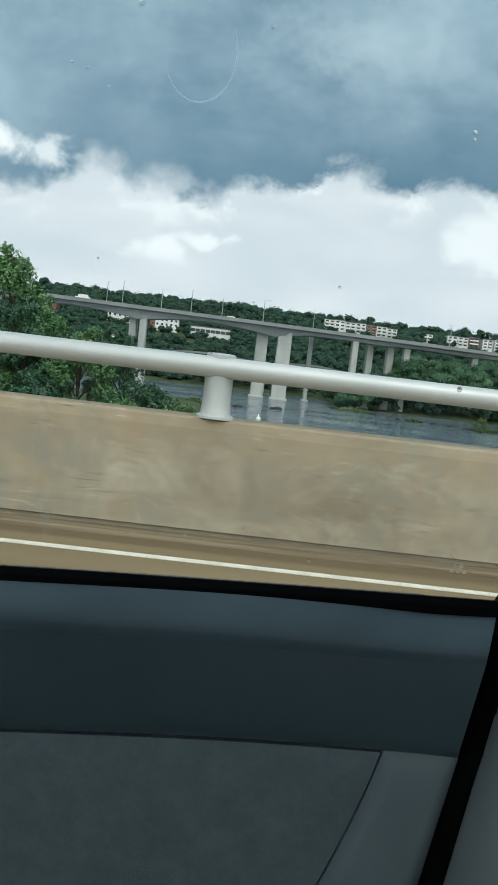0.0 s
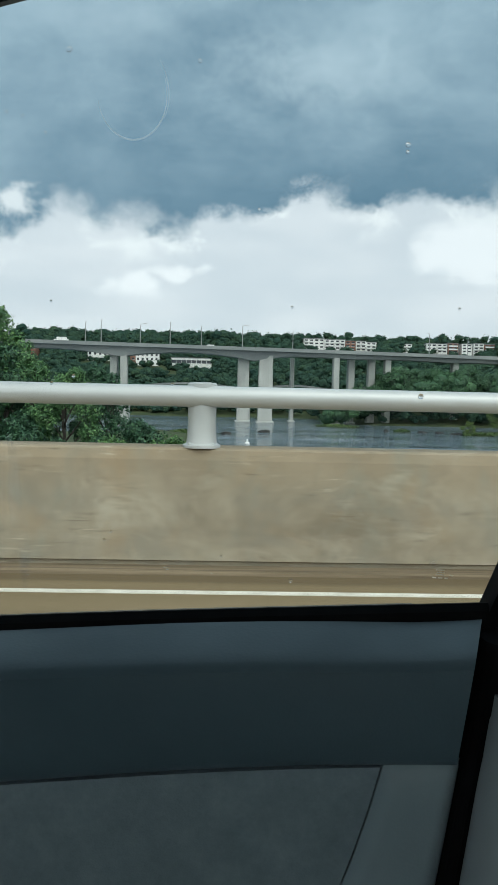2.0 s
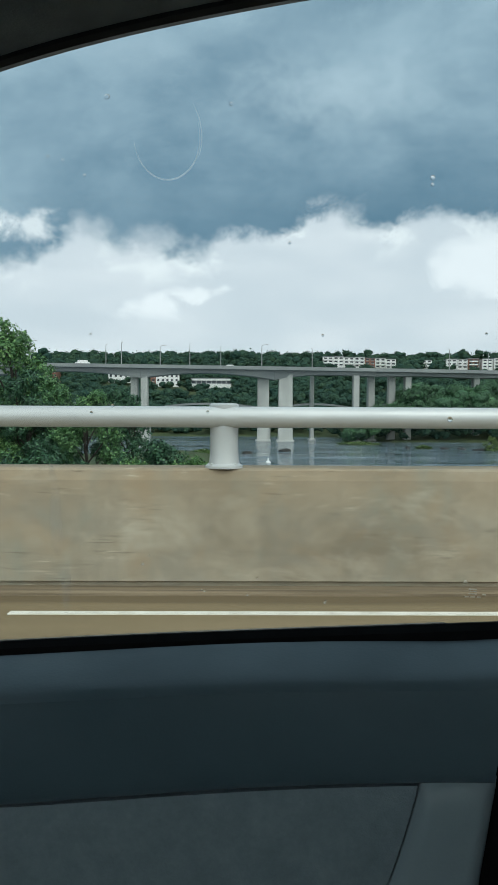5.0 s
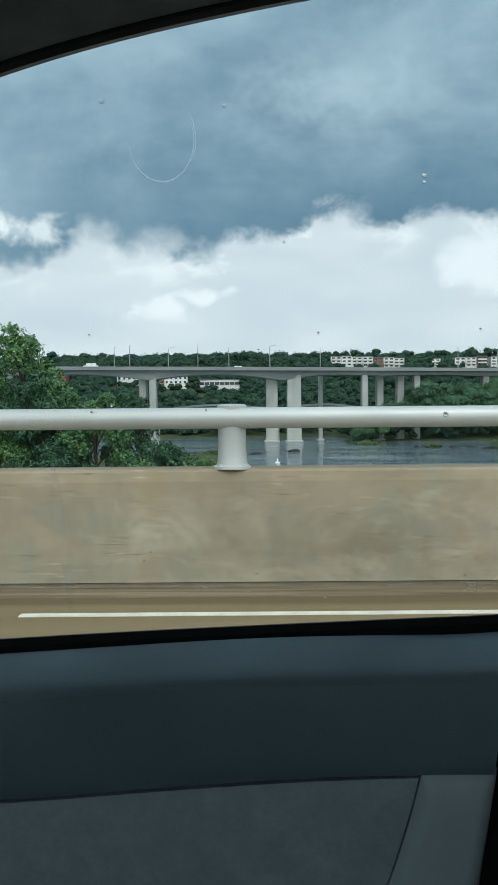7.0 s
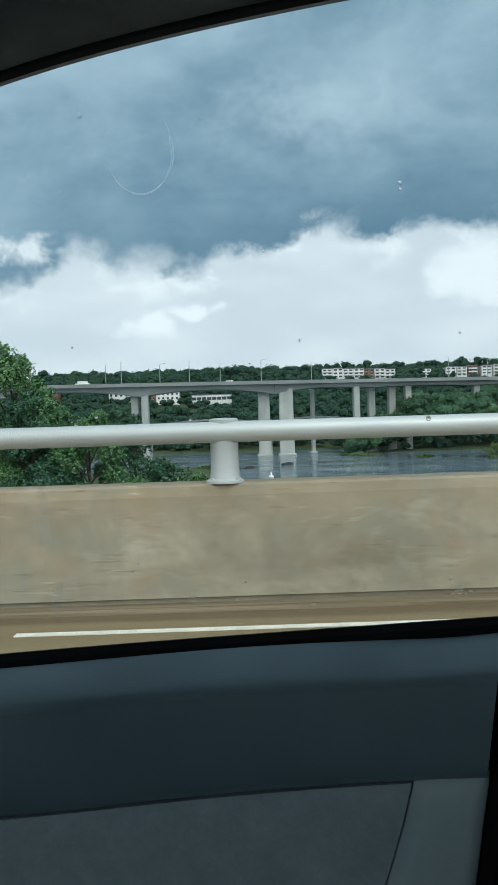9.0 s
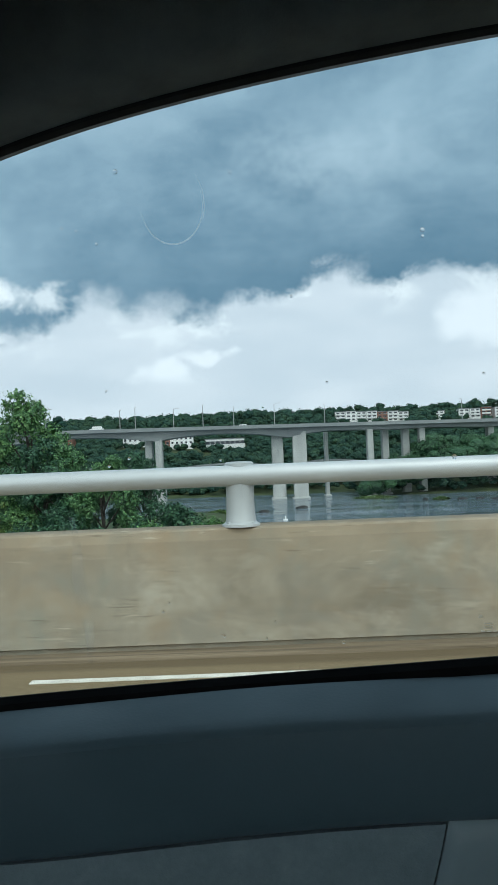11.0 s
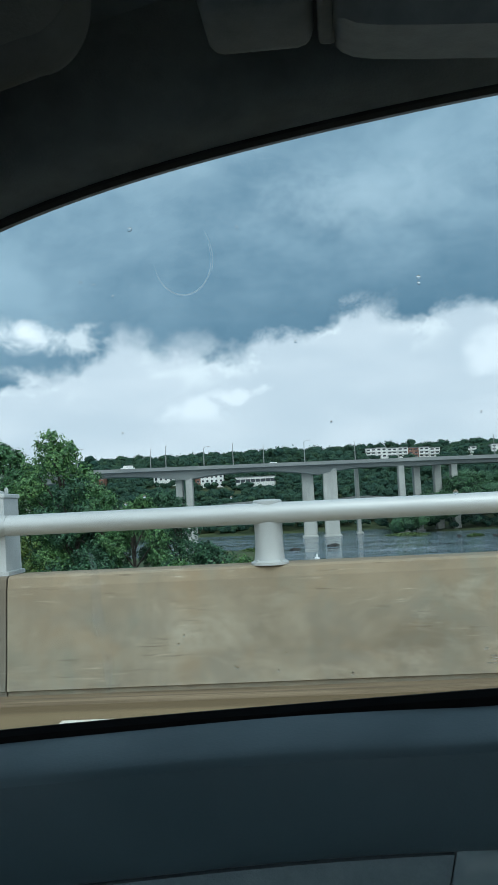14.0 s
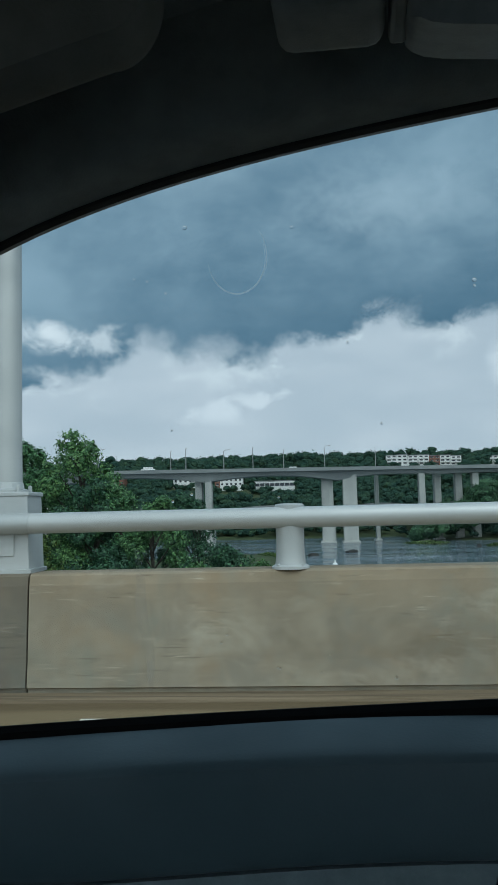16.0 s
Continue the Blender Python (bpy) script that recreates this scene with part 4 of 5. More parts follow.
woods("bank_scrub", scrub, 130, 1.0, M_LEAF, "low leafy scrub along the near bank", seed=8, blobs=False)
x, y = 97, 264
plant(LIGHT[0], x, y, WATER - 0.5, 0.95, 40, "yellow-green tree on a small river island", group="trees on river islands")
x, y = 84, 256
plant(LIGHT[1], x, y, WATER - 1.4, 0.55, 200, "small yellow-green tree on a river island", group="trees on river islands")


def lump(name, x, y, w, d, h, mat, label, category, seed, group):
    rng = random.Random(seed)
    bm = bmesh.new()
    bmesh.ops.create_icosphere(bm, subdivisions=3, radius=1.0)
    for v in bm.verts:
        k = 1 + 0.35 * noise.noise(v.co * 1.7 + Vector((seed, 0, 0)))
        v.co = Vector((v.co.x * w / 2 * k, v.co.y * d / 2 * k, v.co.z * h * k))
    ob = thing(name, bm, mat, label, category, group)
    ob.matrix_basis = pose(x, y * DEEP, WATER - 0.1, 0, 0, rng.uniform(-20, 20))
    return ob


def islet(x, y, w, d, seed):
    o = lump("islet", x, y, w, d, 0.5, M_EARTH, "low green islet of water plants", "islet", seed, "islets in the river")
    rng = np.random.default_rng(seed)
    n = 500
    r, a = np.sqrt(rng.uniform(0, 1, n)), rng.uniform(0, 6.28, n)
    c = np.stack([r * np.cos(a) * w * 0.5, r * np.sin(a) * d * 0.5, 0.35 + rng.uniform(0, 0.9, n) * (1.2 - r)], 1)
    nn = rng.normal(size=(n, 3)) + (0, -0.4, 0.7)
    nn /= np.linalg.norm(nn, axis=1, keepdims=True)
    v, q = leaf_cards(c, nn, 0.6, rng)
    ob = new("plants", from_arrays("plants", v, q, M_REED))
    ob.parent = o


for k, (x, y, w) in enumerate(((-11.5, 211, 8.5), (46, 268, 17), (64.5, 241, 6.0), (88, 229, 13), (100, 236, 16))):
    islet(x, y, w, w * 0.5, 3 + k)
for k, (x, y, w) in enumerate(((-4.6, 210.5, 4.0), (1.8, 211.5, 3.4), (14.5, 224, 4.2), (59, 242, 2.0), (71, 238, 3.4), (77, 238, 3.0), (81, 231, 5.0))):
    lump("rock", x, y, w, w * 0.6, 0.9, M_ROCK, "dark rock standing out of the river", "rock", 20 + k, "rocks in the river")
buoy = thing("buoy", None, None, "small white buoy floating on the river", "buoy")
part("float", lathe(bmesh.new(), [(0.05, -0.4), (0.62, -0.25), (0.66, 0.1), (0.55, 0.35), (0.2, 0.42)], 14), M_WHITEWALL, buoy, smooth=True)
part("mast", lathe(bmesh.new(), [(0.20, 0.40), (0.16, 1.15), (0.05, 1.20)], 10), M_WHITEWALL, buoy)
buoy.matrix_basis = pose(7.0, 197, WATER)

# ---------------------------------------------------------------- the car that the camera rides in
car = thing("car", None, None, "dark grey passenger car with navy and grey door trim", "car")
CAR = pose(0, 0, 0, 0.91, 1.3, -3.96)
car.matrix_basis = CAR


def glass_y(z):
    return 0.6063 - 0.2326 * (z - 1.05)


def bent(x, terms, lo, hi, slope_lo, slope_hi):
    """A smooth curve between lo and hi that runs on straight outside."""
    u = min(hi, max(lo, x))
    z = sum(c * (u / 0.3) ** k for k, c in enumerate(terms))
    return z + (x - u) * (slope_lo if x < lo else slope_hi)


def edge_lift(x):
    return 0.002 + 0.0015 * min(1.0, max(-0.5, -x / 0.2))


def window_top(x):
    return edge_lift(x) + bent(x, (1.46007, 0.05044, -0.02096, 0.01324, -0.00976, -0.00246), -0.24, 0.24, 0.40, 0.05)


def belt(x):
    """Height of the window sill."""
    return bent(x, (1.05096, 0.02482, -0.00212, 0.00167), -0.25, 0.25, 0.10, 0.08)


def pad_top(x):
    return bent(x, (1.04492, 0.02553, -0.01807, -0.01303, 0.02928, 0.03614), -0.21, 0.185, 0.11, 0.10)


def pad_bottom(x):
    return bent(x, (0.94691, 0.03615, -0.01465, -0.00622, 0.01259, -0.0113), -0.24, 0.22, 0.14, 0.05)


REAR = 0.196       # rear edge of the front door at the sill


def rear_x(z):
    """The door's rear edge leans forward towards its foot."""
    return REAR + 0.100 * (z - 1.04)


def swept(xs, profile, closed=True):
    return loft(bmesh.new(), [profile(x) for x in xs], closed=closed)


XS = [-1.05 + k * 0.07 for k in range(18)]
door = part("door", swept(XS[:-1] + [0.175], lambda x: [(x + 0.100 * (z - 1.04), y, z) for y, z in ((0.60, 0.99), (0.60, 0.45), (0.72, 0.40), (0.76, 0.70), (0.70, belt(x) - 0.03), (0.625, belt(x) - 0.012))]), M_CARPAINT, car, "passenger door with padded navy trim")


def pad_profile(x):
    b, t = pad_bottom(x), pad_top(x)
    p = [(0.589, t - 0.003), (0.586, t), (0.582, t - 0.0008), (0.565, t - 0.0050), (0.549, t - 0.0092), (0.5405, t - 0.0122), (0.5358, t - 0.0146), (0.5338, t - 0.0175), (0.5346, t - 0.026), (0.5372, t - 0.042), (0.5432, b + 0.026), (0.5490, b + 0.010), (0.5535, b + 0.003), (0.559, b), (0.60, b), (0.60, t - 0.03)]
    return [(x + 0.100 * (z - 1.04) + (0.3 * (y - 0.5455) if x > 0.13 else 0.0), y, z) for y, z in p]


PXS = [-1.02 + k * 0.04 for k in range(30)] + [0.160, 0.178, 0.190]
pad = part("upper_pad", swept(PXS, pad_profile), M_PAD, door, "navy grained vinyl pad under the window", smooth=True)


def seam_x(z):
    d = 0.958 - z
    return 0.1345 - 0.195 * d - 0.75 * d * d if d < 0.09 else 0.1345 - 0.017550 - 0.006075 - 0.33 * (d - 0.09)


def panel_bm(left, right, top, y0, lip, n=14, m=12, fall=0.0):
    """An upholstered panel between two edges, softly rounded at its rim."""
    bm = bmesh.new()
    rows = []
    for j in range(m + 1):
        v = j / m
        row = []
        for i in range(n + 1):
            u = i / n
            z1 = 0.55
            zt = top(left(0.93) + (right(0.93) - left(0.93)) * u)
            z = zt + (z1 - zt) * v ** 1.3
            x = left(z) + (right(z) - left(z)) * u
            e = min(u * (right(z) - left(z)), (1 - u) * (right(z) - left(z)), (zt - z) + 0.0005)
            dent = lip * max(0.0, 1 - e / 0.012) ** 2
            row.append(bm.verts.new((x, y0 + dent + fall * u ** 1.5 + 0.02 * (0.93 - z), z)))
        rows.append(row)
    for a, b in zip(rows, rows[1:]):
        for i in range(n):
            bm.faces.new((a[i], a[i + 1], b[i + 1], b[i]))
    back = bmesh.ops.extrude_face_region(bm, geom=bm.faces[:])
    for v in back["geom"]:
        if isinstance(v, bmesh.types.BMVert):
            v.co.y = 0.602
    return bm


part("insert_panel", panel_bm(lambda z: -0.95, lambda z: seam_x(z) - 0.0005, lambda x: pad_bottom(x) - 0.0012, 0.5575, 0.002, 60, 24), M_SUEDE, door, "dark grey suede door insert", smooth=True)
part("side_panel", panel_bm(lambda z: seam_x(z) + 0.0005, lambda z: rear_x(z) + 0.0025 + 0.02 * (z - 0.95), lambda x: pad_bottom(x) + 0.0015, 0.5505, 0.0075, 26, 24, 0.010), M_SIDE, door, "smooth grey vinyl side panel", smooth=True)

# seals round the glass
part("belt_seal", swept([-1.02 + k * 0.05 for k in range(25)] + [0.214], lambda x: [(x, 0.586, min(belt(x), pad_top(x)) - 0.003), (x, 0.590, belt(x) - 0.004), (x, 0.5975, belt(x) - 0.0003), (x, 0.602, belt(x) - 0.001), (x, 0.610, belt(x) - 0.014), (x, 0.588, belt(x) - 0.020)]), M_RUBBER, door, "black rubber sill seal")
TXS = [-1.0 + k * 0.015 for k in range(90)]


def top_seal(x):
    z = window_top(x)
    y = glass_y(z)
    return [(x, y + 0.008, z + 0.003), (x, y - 0.004, z - 0.001), (x, y - 0.0095, z + 0.0005), (x, y - 0.0112, z + 0.0018), (x, y - 0.0108, z + 0.0060), (x, y + 0.004, z + 0.013)]


part("top_seal", swept(TXS, top_seal), M_BLACKPL, door, "black rubber upper window seal")
pane_bm = swept([-0.85 + k * 0.05 for k in range(22)] + [0.235], lambda x: [(x, glass_y(z) + dy, z) for z, dy in ((belt(x) - 0.03, 0), (window_top(x) + 0.006, 0), (window_top(x) + 0.006, 0.004), (belt(x) - 0.03, 0.004))])
pane = part("window_pane", pane_bm, M_GLASS, door, "clear side window pane with rain drops")
pane.visible_shadow = False

# rear upright of the window and the centre pillar
def upright(z, dx0, dx1, y0, y1):
    x = 0.2062 + 0.27 * (z - 1.05)
    y = glass_y(z)
    return [(x + dx0, y + y0, z), (x + dx1, y + y0, z), (x + dx1, y + y1, z), (x + dx0, y + y1, z)]


ZS = [1.02, 1.10, 1.25, 1.40, 1.53]
part("rear_run", loft(bmesh.new(), [upright(z, 0.0, 0.055, -0.014, 0.012) for z in ZS]), M_RUBBER, door, "black window channel")
pillar = part("pillar_trim", loft(bmesh.new(), [upright(z, 0.058, 0.20, -0.055, 0.03) for z in [1.0] + ZS[1:]]), M_TRIM, car, "grey plastic centre pillar trim")
part("pillar_seal", loft(bmesh.new(), [[(rear_x(z) + 0.003, 0.558, z), (rear_x(z) + 0.008, 0.551, z), (rear_x(z) + 0.014 + w, 0.556, z), (rear_x(z) + 0.016 + w, 0.60, z), (rear_x(z) - 0.004, 0.60, z)] for z, w in ((0.50, 0.0), (0.65, 0.0), (0.80, 0.0), (0.95, 0.0), (1.00, 0.004), (1.022, 0.030), (1.052, 0.060))]), M_RUBBER, pillar, "black door seal")


def lower_pillar(z):
    x = rear_x(z) + 0.0125
    return [(x, 0.535, z), (x + 0.008, 0.515, z), (x + 0.03, 0.498, z), (x + 0.30, 0.47, z), (x + 0.30, 0.62, z), (x, 0.60, z)]


part("lower_trim", loft(bmesh.new(), [lower_pillar(z) for z in (0.50, 0.65, 0.80, 0.95, 1.005, 1.018)]), M_SEAT, pillar, "grey lower pillar cover", smooth=True)
part("stitch_line", tube(bmesh.new(), [(rear_x(z) + 0.0365, 0.4955, z) for z in (0.50, 0.65, 0.80, 0.95, 1.00)], [0.0016] * 5, 6), M_RUBBER, pillar)

# roof lining, from the seal inwards
def lining(x):
    z = window_top(x) - edge_lift(x)
    y = glass_y(z)
    e = 0.006 - 0.0018 * (1 + min(1.0, max(-1.0, x / 0.2)))
    r = max(z + 0.10, 1.615 - 0.10 * max(0.0, -0.25 - x) ** 2)
    p = [(y - 0.0122, z + e)]
    p += [(y - 0.022 - 0.056 * math.sin(a), z + e + 0.0012 + (0.0738 - e) * (1 - math.cos(a)) ** 1.6) for a in (radians(13 * k) for k in range(7))]
    p += [(y - 0.078, z + 0.075)]
    zz = z + 0.075
    p += [(y - 0.12, zz + (r - zz) * 0.45), (y - 0.19, zz + (r - zz) * 0.8), (y - 0.30, r), (-0.3, r + 0.01), (-0.65, r - 0.03), (-0.80, z + 0.02)]
    q = [(-0.83, z + 0.03), (-0.70, r + 0.05), (-0.3, r + 0.07), (0.2, r + 0.06), (y + 0.02, z + 0.075), (y + 0.03, z + 0.02)]
    return [(x, a, b) for a, b in p + q]


roof = part("roof_lining", swept([-0.95 + k * 0.03 for k in range(73)], lining), M_LINER, car, "dark cloth roof lining", smooth=True)

# folded grab handle above the window
handle = part("grab_handle", boxm(-0.0010, 0.0568, 0.335, 0.388, 1.4575, 1.62, 0.009, 3), M_TRIM, car, "folded grey plastic grab handle", smooth=True)
part("grip", loft(bmesh.new(), [[(x + 0.008, 0.392 - 0.05 * s, z0 - 0.009), (x + 0.008, 0.392, z0 + 0.003), (x + 0.008, 0.388, z0 + 0.09), (x + 0.008, 0.33, z0 + 0.10), (x + 0.008, 0.325, z0 + 0.011)] for x, z0, s in ((0.0590, 1.464, 0.8), (0.0605, 1.459, 0.9), (0.064, 1.4555, 1), (0.070, 1.4525, 1), (0.080, 1.4505, 1), (0.105, 1.448, 1), (0.150, 1.4445, 1), (0.185, 1.446, 1), (0.198, 1.450, 1), (0.204, 1.459, 0.9))]), M_TRIM, handle, smooth=True)
part("grip_post", boxm(0.0588, 0.0690, 0.340, 0.387, 1.4600, 1.62, 0.003, 2), M_TRIM, handle)
part("grab_mount", boxm(0.210, 0.270, 0.335, 0.388, 1.462, 1.62, 0.012, 3), M_TRIM, handle)

# sun visor folded against the roof
vis = []
for k in range(17):
    a = k / 16 * math.pi / 2
    vis.append((-0.083 + 0.026 * math.sin(a), 1.438 + 0.034 * (1 - math.cos(a))))
vb = bmesh.new()
front_pts = [(-0.42, 1.360)] + [(-0.146, 1.421)] + vis + [(-0.056, 1.60), (-0.42, 1.60)]
loft(vb, [[(x, 0.352 - 0.02 * (z - 1.45), z) for x, z in front_pts], [(x, 0.340 - 0.02 * (z - 1.45), z - 0.003) for x, z in front_pts], [(x, 0.325, z + 0.004) for x, z in front_pts]])
part("sun_visor", vb, M_VISOR, car, "dark cloth sun visor folded up", smooth=True)

# the rest of the cabin, closed round the camera
shell = part("body_shell", boxm(-1.0, 1.5, -0.95, 0.72, 0.30, 0.36), M_BLACKPL, car, "carpeted cabin floor")
part("far_door", boxm(-1.36, 1.50, -0.95, -0.86, 0.32, 1.02, 0.02), M_CARPAINT, shell)
part("rear_side_panel", boxm(0.53, 1.45, 0.56, 0.74, 0.36, 1.04, 0.02), M_CARPAINT, shell)
part("rear_bulkhead", boxm(1.35, 1.47, -0.95, 0.70, 0.36, 1.10, 0.02), M_SEAT, shell)
part("dashboard", loft(bmesh.new(), [[(-1.35, y, 0.36), (-0.80, y, 0.45), (-0.72, y, 0.80), (-0.80, y, 0.95), (-1.35, y, 0.98)] for y in (-0.86, 0.58)]), M_BLACKPL, shell)
part("windscreen_pillar", tube(bmesh.new(), [(-1.35, -0.80, 0.98), (-0.93, -0.74, 1.42)], [0.05, 0.05], 8), M_TRIM, shell)
part("rear_pillar", tube(bmesh.new(), [(1.45, 0.58, 1.04), (1.20, 0.40, 1.62)], [0.07, 0.07], 8), M_TRIM, shell)
part("rear_pillar", tube(bmesh.new(), [(1.45, -0.86, 1.04), (1.20, -0.66, 1.62)], [0.07, 0.07], 8), M_TRIM, shell)
part("far_pillar", tube(bmesh.new(), [(0.28, -0.90, 1.02), (0.33, -0.76, 1.60)], [0.05, 0.05], 8), M_TRIM, shell)
part("roof_panel", swept([-0.95 + k * 0.27 for k in range(9)], lambda x: [(x, a, b) for a, b in ((0.47, 1.60 - 0.10 * max(0.0, -0.25 - x) ** 2 - 0.02), (0.30, 1.735 - 0.1 * max(0.0, -0.25 - x) ** 2), (-0.30, 1.75 - 0.1 * max(0.0, -0.25 - x) ** 2), (-0.72, 1.735 - 0.1 * max(0.0, -0.25 - x) ** 2), (-0.86, 1.58), (-0.86, 1.60), (-0.72, 1.76 - 0.1 * max(0.0, -0.25 - x) ** 2), (-0.30, 1.775 - 0.1 * max(0.0, -0.25 - x) ** 2), (0.30, 1.76 - 0.1 * max(0.0, -0.25 - x) ** 2), (0.49, 1.60 - 0.10 * max(0.0, -0.25 - x) ** 2))]), M_CARPAINT, shell, "dark grey roof panel", smooth=True)
# rear panes are unseen; their dark tint is added to dim the cabin
for nm, pts in (("windscreen", [(-1.36, -0.80, 0.99), (-1.36, 0.56, 0.99), (-0.95, 0.36, 1.56), (-0.95, -0.70, 1.56)]),
                ("far_window", [(-1.0, -0.895, 1.02), (1.35, -0.895, 1.02), (1.18, -0.76, 1.60), (-0.62, -0.76, 1.57)]),
                ("rear_window", [(1.46, -0.82, 1.10), (1.46, 0.56, 1.10), (1.22, 0.36, 1.63), (1.22, -0.62, 1.63)]),
                ("rear_side_window", [(0.50, 0.598, 1.05), (1.40, 0.59, 1.05), (1.20, 0.42, 1.52), (0.56, 0.428, 1.52)])):
    g = bmesh.new()
    loft(g, [pts, [(x, y + (0.004 if "side" in nm or "far" in nm else 0.0), z + 0.003) for x, y, z in pts]])
    part(nm, g, M_GLASS if nm in ("windscreen", "far_window") else M_TINTED, shell, "clear windscreen" if nm == "windscreen" else "clear side window" if nm == "far_window" else "dark tinted window").visible_shadow = False


def seat(y0, y1):
    s = part("seat", boxm(-0.02, 0.55, y0, y1, 0.42, 0.60, 0.06, 3), M_SEAT, car, "grey leather front seat", smooth=True)
    part("seat_base", boxm(0.02, 0.50, y0 + 0.06, y1 - 0.06, 0.36, 0.42), M_BLACKPL, s)
    bm = bmesh.new()
    loft(bm, [[(0.50 + 0.30 * (z - 0.55), y, z) for y in np.linspace(y0, y1, 6)] + [(0.62 + 0.30 * (z - 0.55), y, z) for y in np.linspace(y1, y0, 6)] for z in (0.55, 0.75, 0.95, 1.12)])
    part("backrest", bm, M_SEAT, s)
    part("headrest", boxm(0.72, 0.82, (y0 + y1) / 2 - 0.13, (y0 + y1) / 2 + 0.13, 1.16, 1.34, 0.04, 3), M_SEAT, s, smooth=True)
    return s


seat(0.02, 0.46)
seat(-0.78, -0.30)
part("bonnet", loft(bmesh.new(), [[(x, -0.92, z0), (x, 0.70, z0), (x, 0.66, z1), (x, -0.1, z1 + 0.05), (x, -0.88, z1)] for x, z0, z1 in ((-2.45, 0.35, 0.70), (-2.35, 0.3, 0.82), (-1.36, 0.3, 0.98))]), M_CARPAINT, shell)
part("boot", loft(bmesh.new(), [[(x, -0.92, z0), (x, 0.70, z0), (x, 0.66, z1), (x, -0.1, z1 + 0.03), (x, -0.88, z1)] for x, z0, z1 in ((1.48, 0.3, 1.06), (2.1, 0.3, 1.04), (2.25, 0.42, 0.90))]), M_CARPAINT, shell)
for wx in (-1.75, 1.35):
    for wy in (-0.86, 0.64):
        w = part("wheel", lathe(bmesh.new(), [(0.20, -0.10), (0.31, -0.11), (0.335, -0.07), (0.335, 0.07), (0.31, 0.11), (0.20, 0.10)], 28), M_TYRE, car, smooth=True)
        w.matrix_basis = pose(wx, wy, 0.335, 90, 0, 0)
        part("rim", lathe(bmesh.new(), [(0.05, -0.08), (0.19, -0.06), (0.20, 0.06), (0.05, 0.08)], 20), M_RAIL, w)

# drops of rain on the pane, and a lens ring's reflection laid on it
def on_glass(x, z, out=0.0045):
    return Vector((x, glass_y(z) + out, z))


drop_meshes = []
for k in range(3):
    bm = bmesh.new()
    bmesh.ops.create_icosphere(bm, subdivisions=2, radius=1.0)
    for v in bm.verts:
        v.co = Vector((v.co.x * (1 + 0.15 * noise.noise(v.co * 2 + Vector((k, 0, 0)))), v.co.y * 0.25, v.co.z * (1.15 if v.co.z > 0 else 0.95)))
    drop_meshes.append(mesh_of("rain_drop", bm, M_DROP, True))
DROPS = ((-0.0861, 1.4163, 2.2), (-0.0063, 1.4125, 1.6), (0.1234, 1.3705, 2.0), (0.1236, 1.3665, 1.5), (0.0572, 1.2706, 1.2), (0.1479, 1.2154, 2.2), (-0.117, 1.379, 1.2), (-0.103, 1.370, 1.2), (-0.025, 1.079, 1.4),
         (0.008, 1.077, 1.1), (0.067, 1.074, 1.5), (-0.072, 1.099, 1.3), (-0.067, 1.106, 1.2), (0.015, 1.091, 1.1), (-0.104, 1.268, 1.0), (0.167, 1.274, 1.1), (-0.106, 1.213, 1.4), (-0.0905, 1.2185, 1.5), (-0.022, 1.216, 1.2),
         (0.033, 1.330, 1.2), (-0.127, 1.381, 1.2), (-0.027, 1.080, 1.2))
for k, (x, z, r) in enumerate(DROPS):
    o = new("rain_drop", drop_meshes[k % 3])
    tagged(o, "small clear rain drop clinging to the car window", "rain drop", "rain drops on the window")
    o.matrix_basis = CAR @ pose(*on_glass(x, z), -13.1, 0, k * 40 % 25) @ Matrix.Scale(r * 0.00086, 4)


M_REFLECTION_MARK = reflection_mark_material()
# reflection of a round lens, modelled as a thin pale ribbon on the glass
for name_r, a0, a1, r0 in (("lens_reflection", -172, 20, 0.00055), ("lens_reflection", -30, 40, 0.00035)):
    pts, k = [], 0
    while k <= 30:
        a = radians(a0 + (a1 - a0) * k / 30)
        dx = 0.0 if r0 > 0.0005 else 0.0012
        pts.append(on_glass(-0.048 + (0.0215 + dx) * math.cos(a), 1.3930 + (0.025 if math.sin(a) < 0 else 0.030) * math.sin(a), 0.0050))
        k += 1
    mid = on_glass(-0.048, 1.3930, 0.0050)
    bm, old = bmesh.new(), None
    for j, p in enumerate(pts):
        w = (p - mid).normalized() * r0 * math.sin(math.pi * (0.05 + 0.90 * j / 30))
        row = [bm.verts.new(p - w), bm.verts.new(p + w)]
        if old:
            bm.faces.new((old[0], old[1], row[1], row[0]))
        old = row
    ring = new(name_r, mesh_of(name_r, bm, M_REFLECTION_MARK))
    ring.matrix_basis = CAR
    tagged(ring, "faint pale lens ring reflection laid on the window", "water mark")

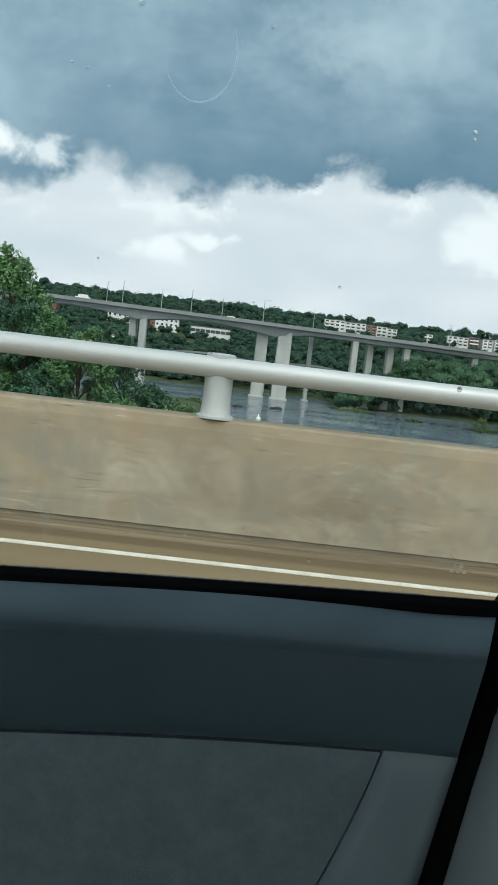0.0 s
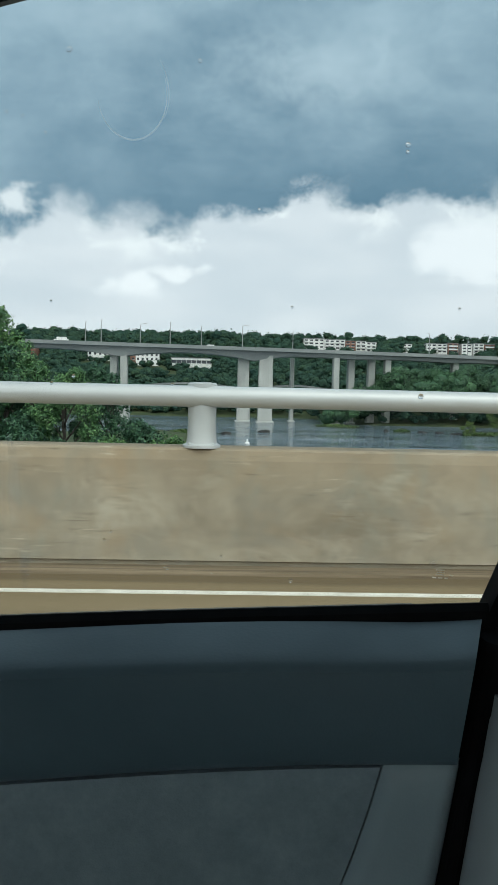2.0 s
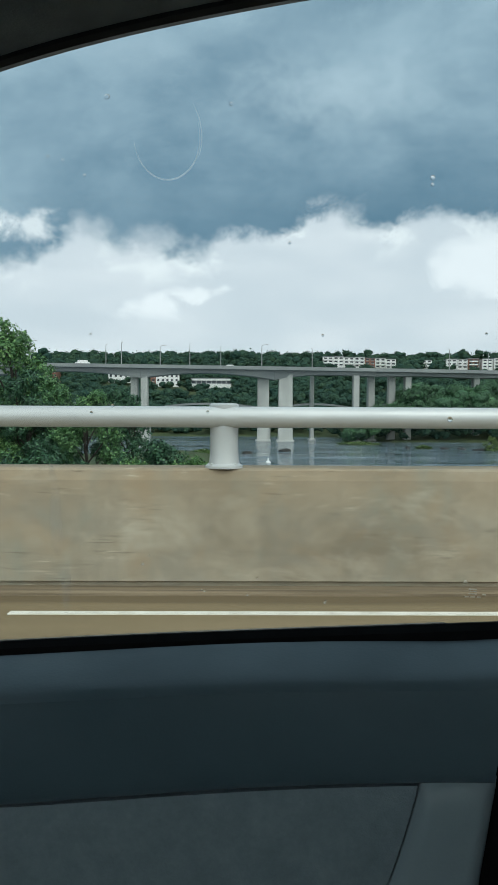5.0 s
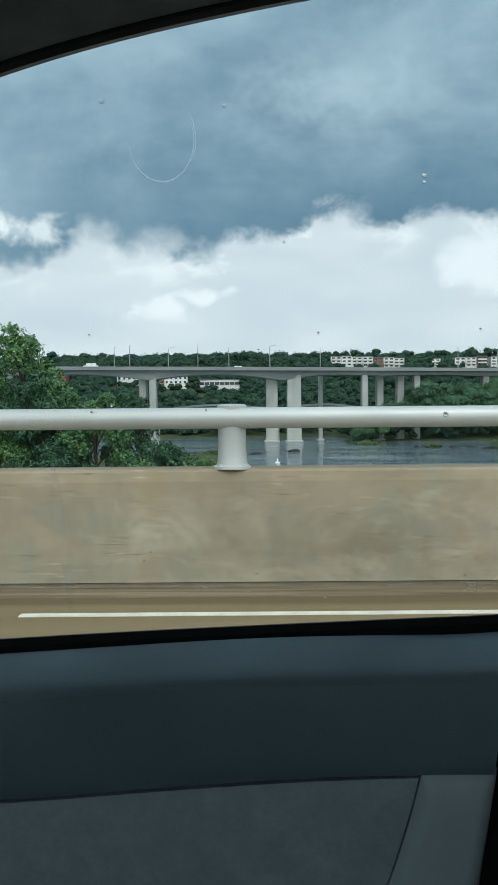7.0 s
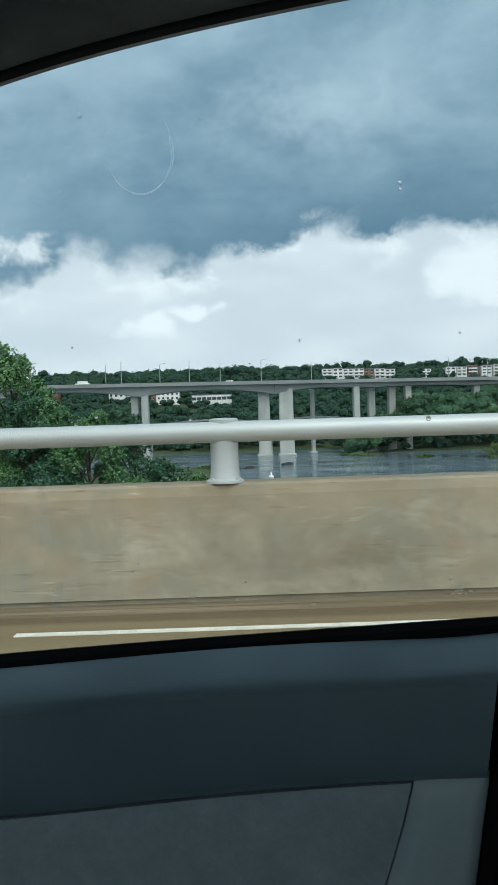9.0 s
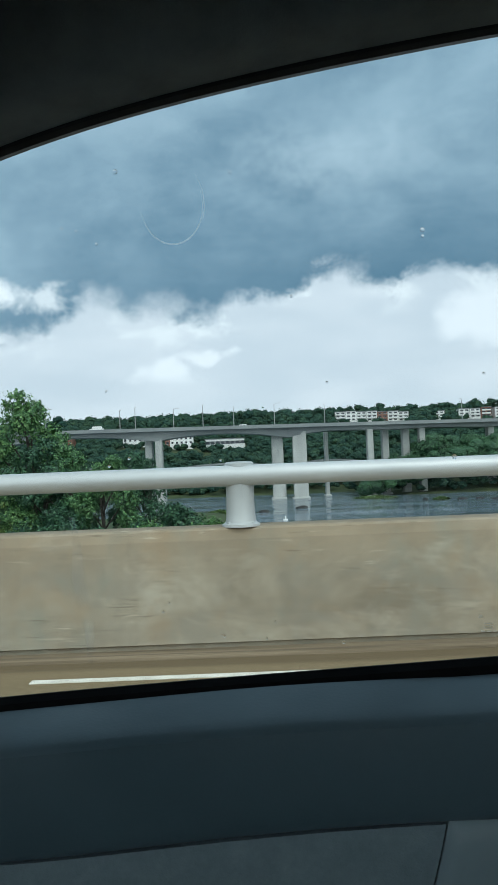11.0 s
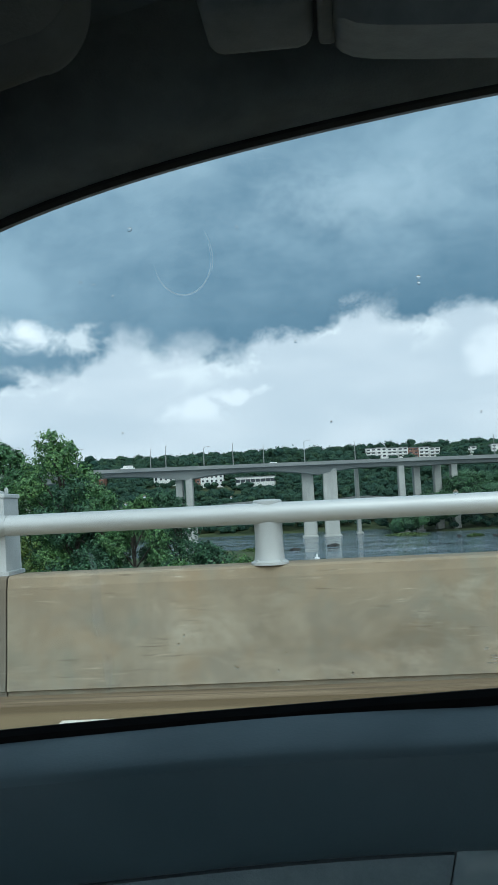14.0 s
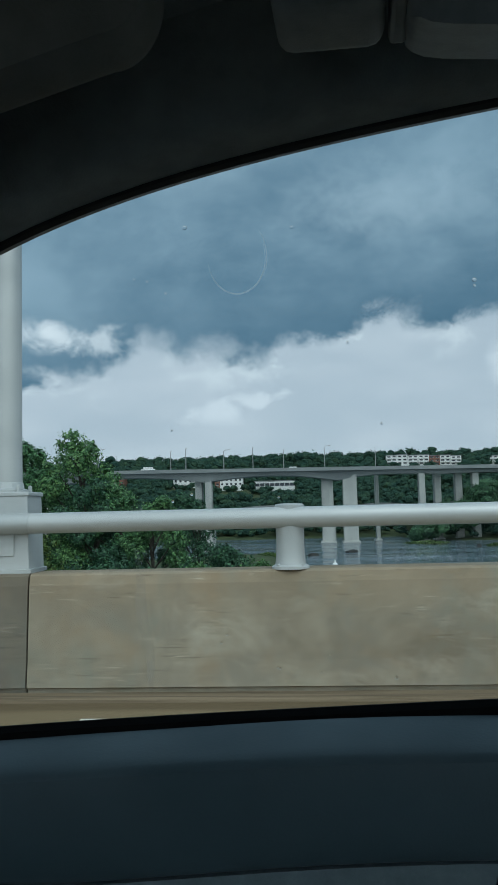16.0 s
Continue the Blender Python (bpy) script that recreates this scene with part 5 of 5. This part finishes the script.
# faint pale reflection down the pane, painted as a thin whitish strip
M_STREAK = bpy.data.materials.new("reflection_streak_veil")
M_STREAK.use_nodes = True
rn = M_STREAK.node_tree
rn.nodes.clear()
tc, grain, clear_b, white_b, mixer_b, out_b = (rn.nodes.new("ShaderNode" + k) for k in ("TexCoord", "TexNoise", "BsdfTransparent", "BsdfTranslucent", "MixShader", "OutputMaterial"))
grain.inputs["Scale"].default_value, grain.inputs["Detail"].default_value = 26, 4
fade = rn.nodes.new("ShaderNodeMapRange")
fade.inputs[1].default_value, fade.inputs[2].default_value, fade.inputs[3].default_value, fade.inputs[4].default_value = 0.34, 0.62, 0.0, 0.13
white_b.inputs[0].default_value = (0.85, 0.87, 0.85, 1)
for a, b in ((tc.outputs["Object"], grain.inputs["Vector"]), (grain.outputs[0], fade.inputs[0]), (fade.outputs[0], mixer_b.inputs[0]), (clear_b.outputs[0], mixer_b.inputs[1]), (white_b.outputs[0], mixer_b.inputs[2]), (mixer_b.outputs[0], out_b.inputs[0])):
    rn.links.new(a, b)
bm = bmesh.new()
old = None
for k in range(13):
    z = 1.175 - 0.010 * k
    w = 0.0045 * math.sin(math.pi * (0.08 + 0.84 * k / 12)) + 0.0006
    c = -0.139 + 0.0015 * math.sin(k * 0.9) + 0.0006 * k
    row = [bm.verts.new(on_glass(c - w, z, 0.0052)), bm.verts.new(on_glass(c + w, z, 0.0052))]
    if old:
        bm.faces.new((old[0], old[1], row[1], row[0]))
    old = row
pale_streak = new("reflection_streak", mesh_of("reflection_streak", bm, M_STREAK))
pale_streak.matrix_basis = CAR
tagged(pale_streak, "faint pale streak of reflection painted on the window", "water mark")

# small etched maker's mark in the corner of the pane, as plain bars
mark = thing("etched_mark", None, None, "tiny pale etched mark on the window glass", "glass mark")
for dx, dz, w in ((-0.006, 0.0062, 0.0020), (-0.006, 0.0050, 0.0034), (0, 0, 0.0060), (0.0004, -0.0018, 0.0052), (0, -0.0036, 0.0060), (-0.004, -0.0062, 0.0030), (0.0004, -0.0062, 0.0034), (0.0048, -0.0062, 0.0026), (0.0085, -0.0040, 0.0026)):
    b = part("bar", boxm(-w / 2, w / 2, -0.0002, 0.0002, -0.00038, 0.00038), M_REFLECTION_MARK, mark)
    b.matrix_basis = CAR @ Matrix.Translation(on_glass(0.176 + dx, 1.089 + dz, 0.0048)) @ pose(0, 0, 0, 13.1)
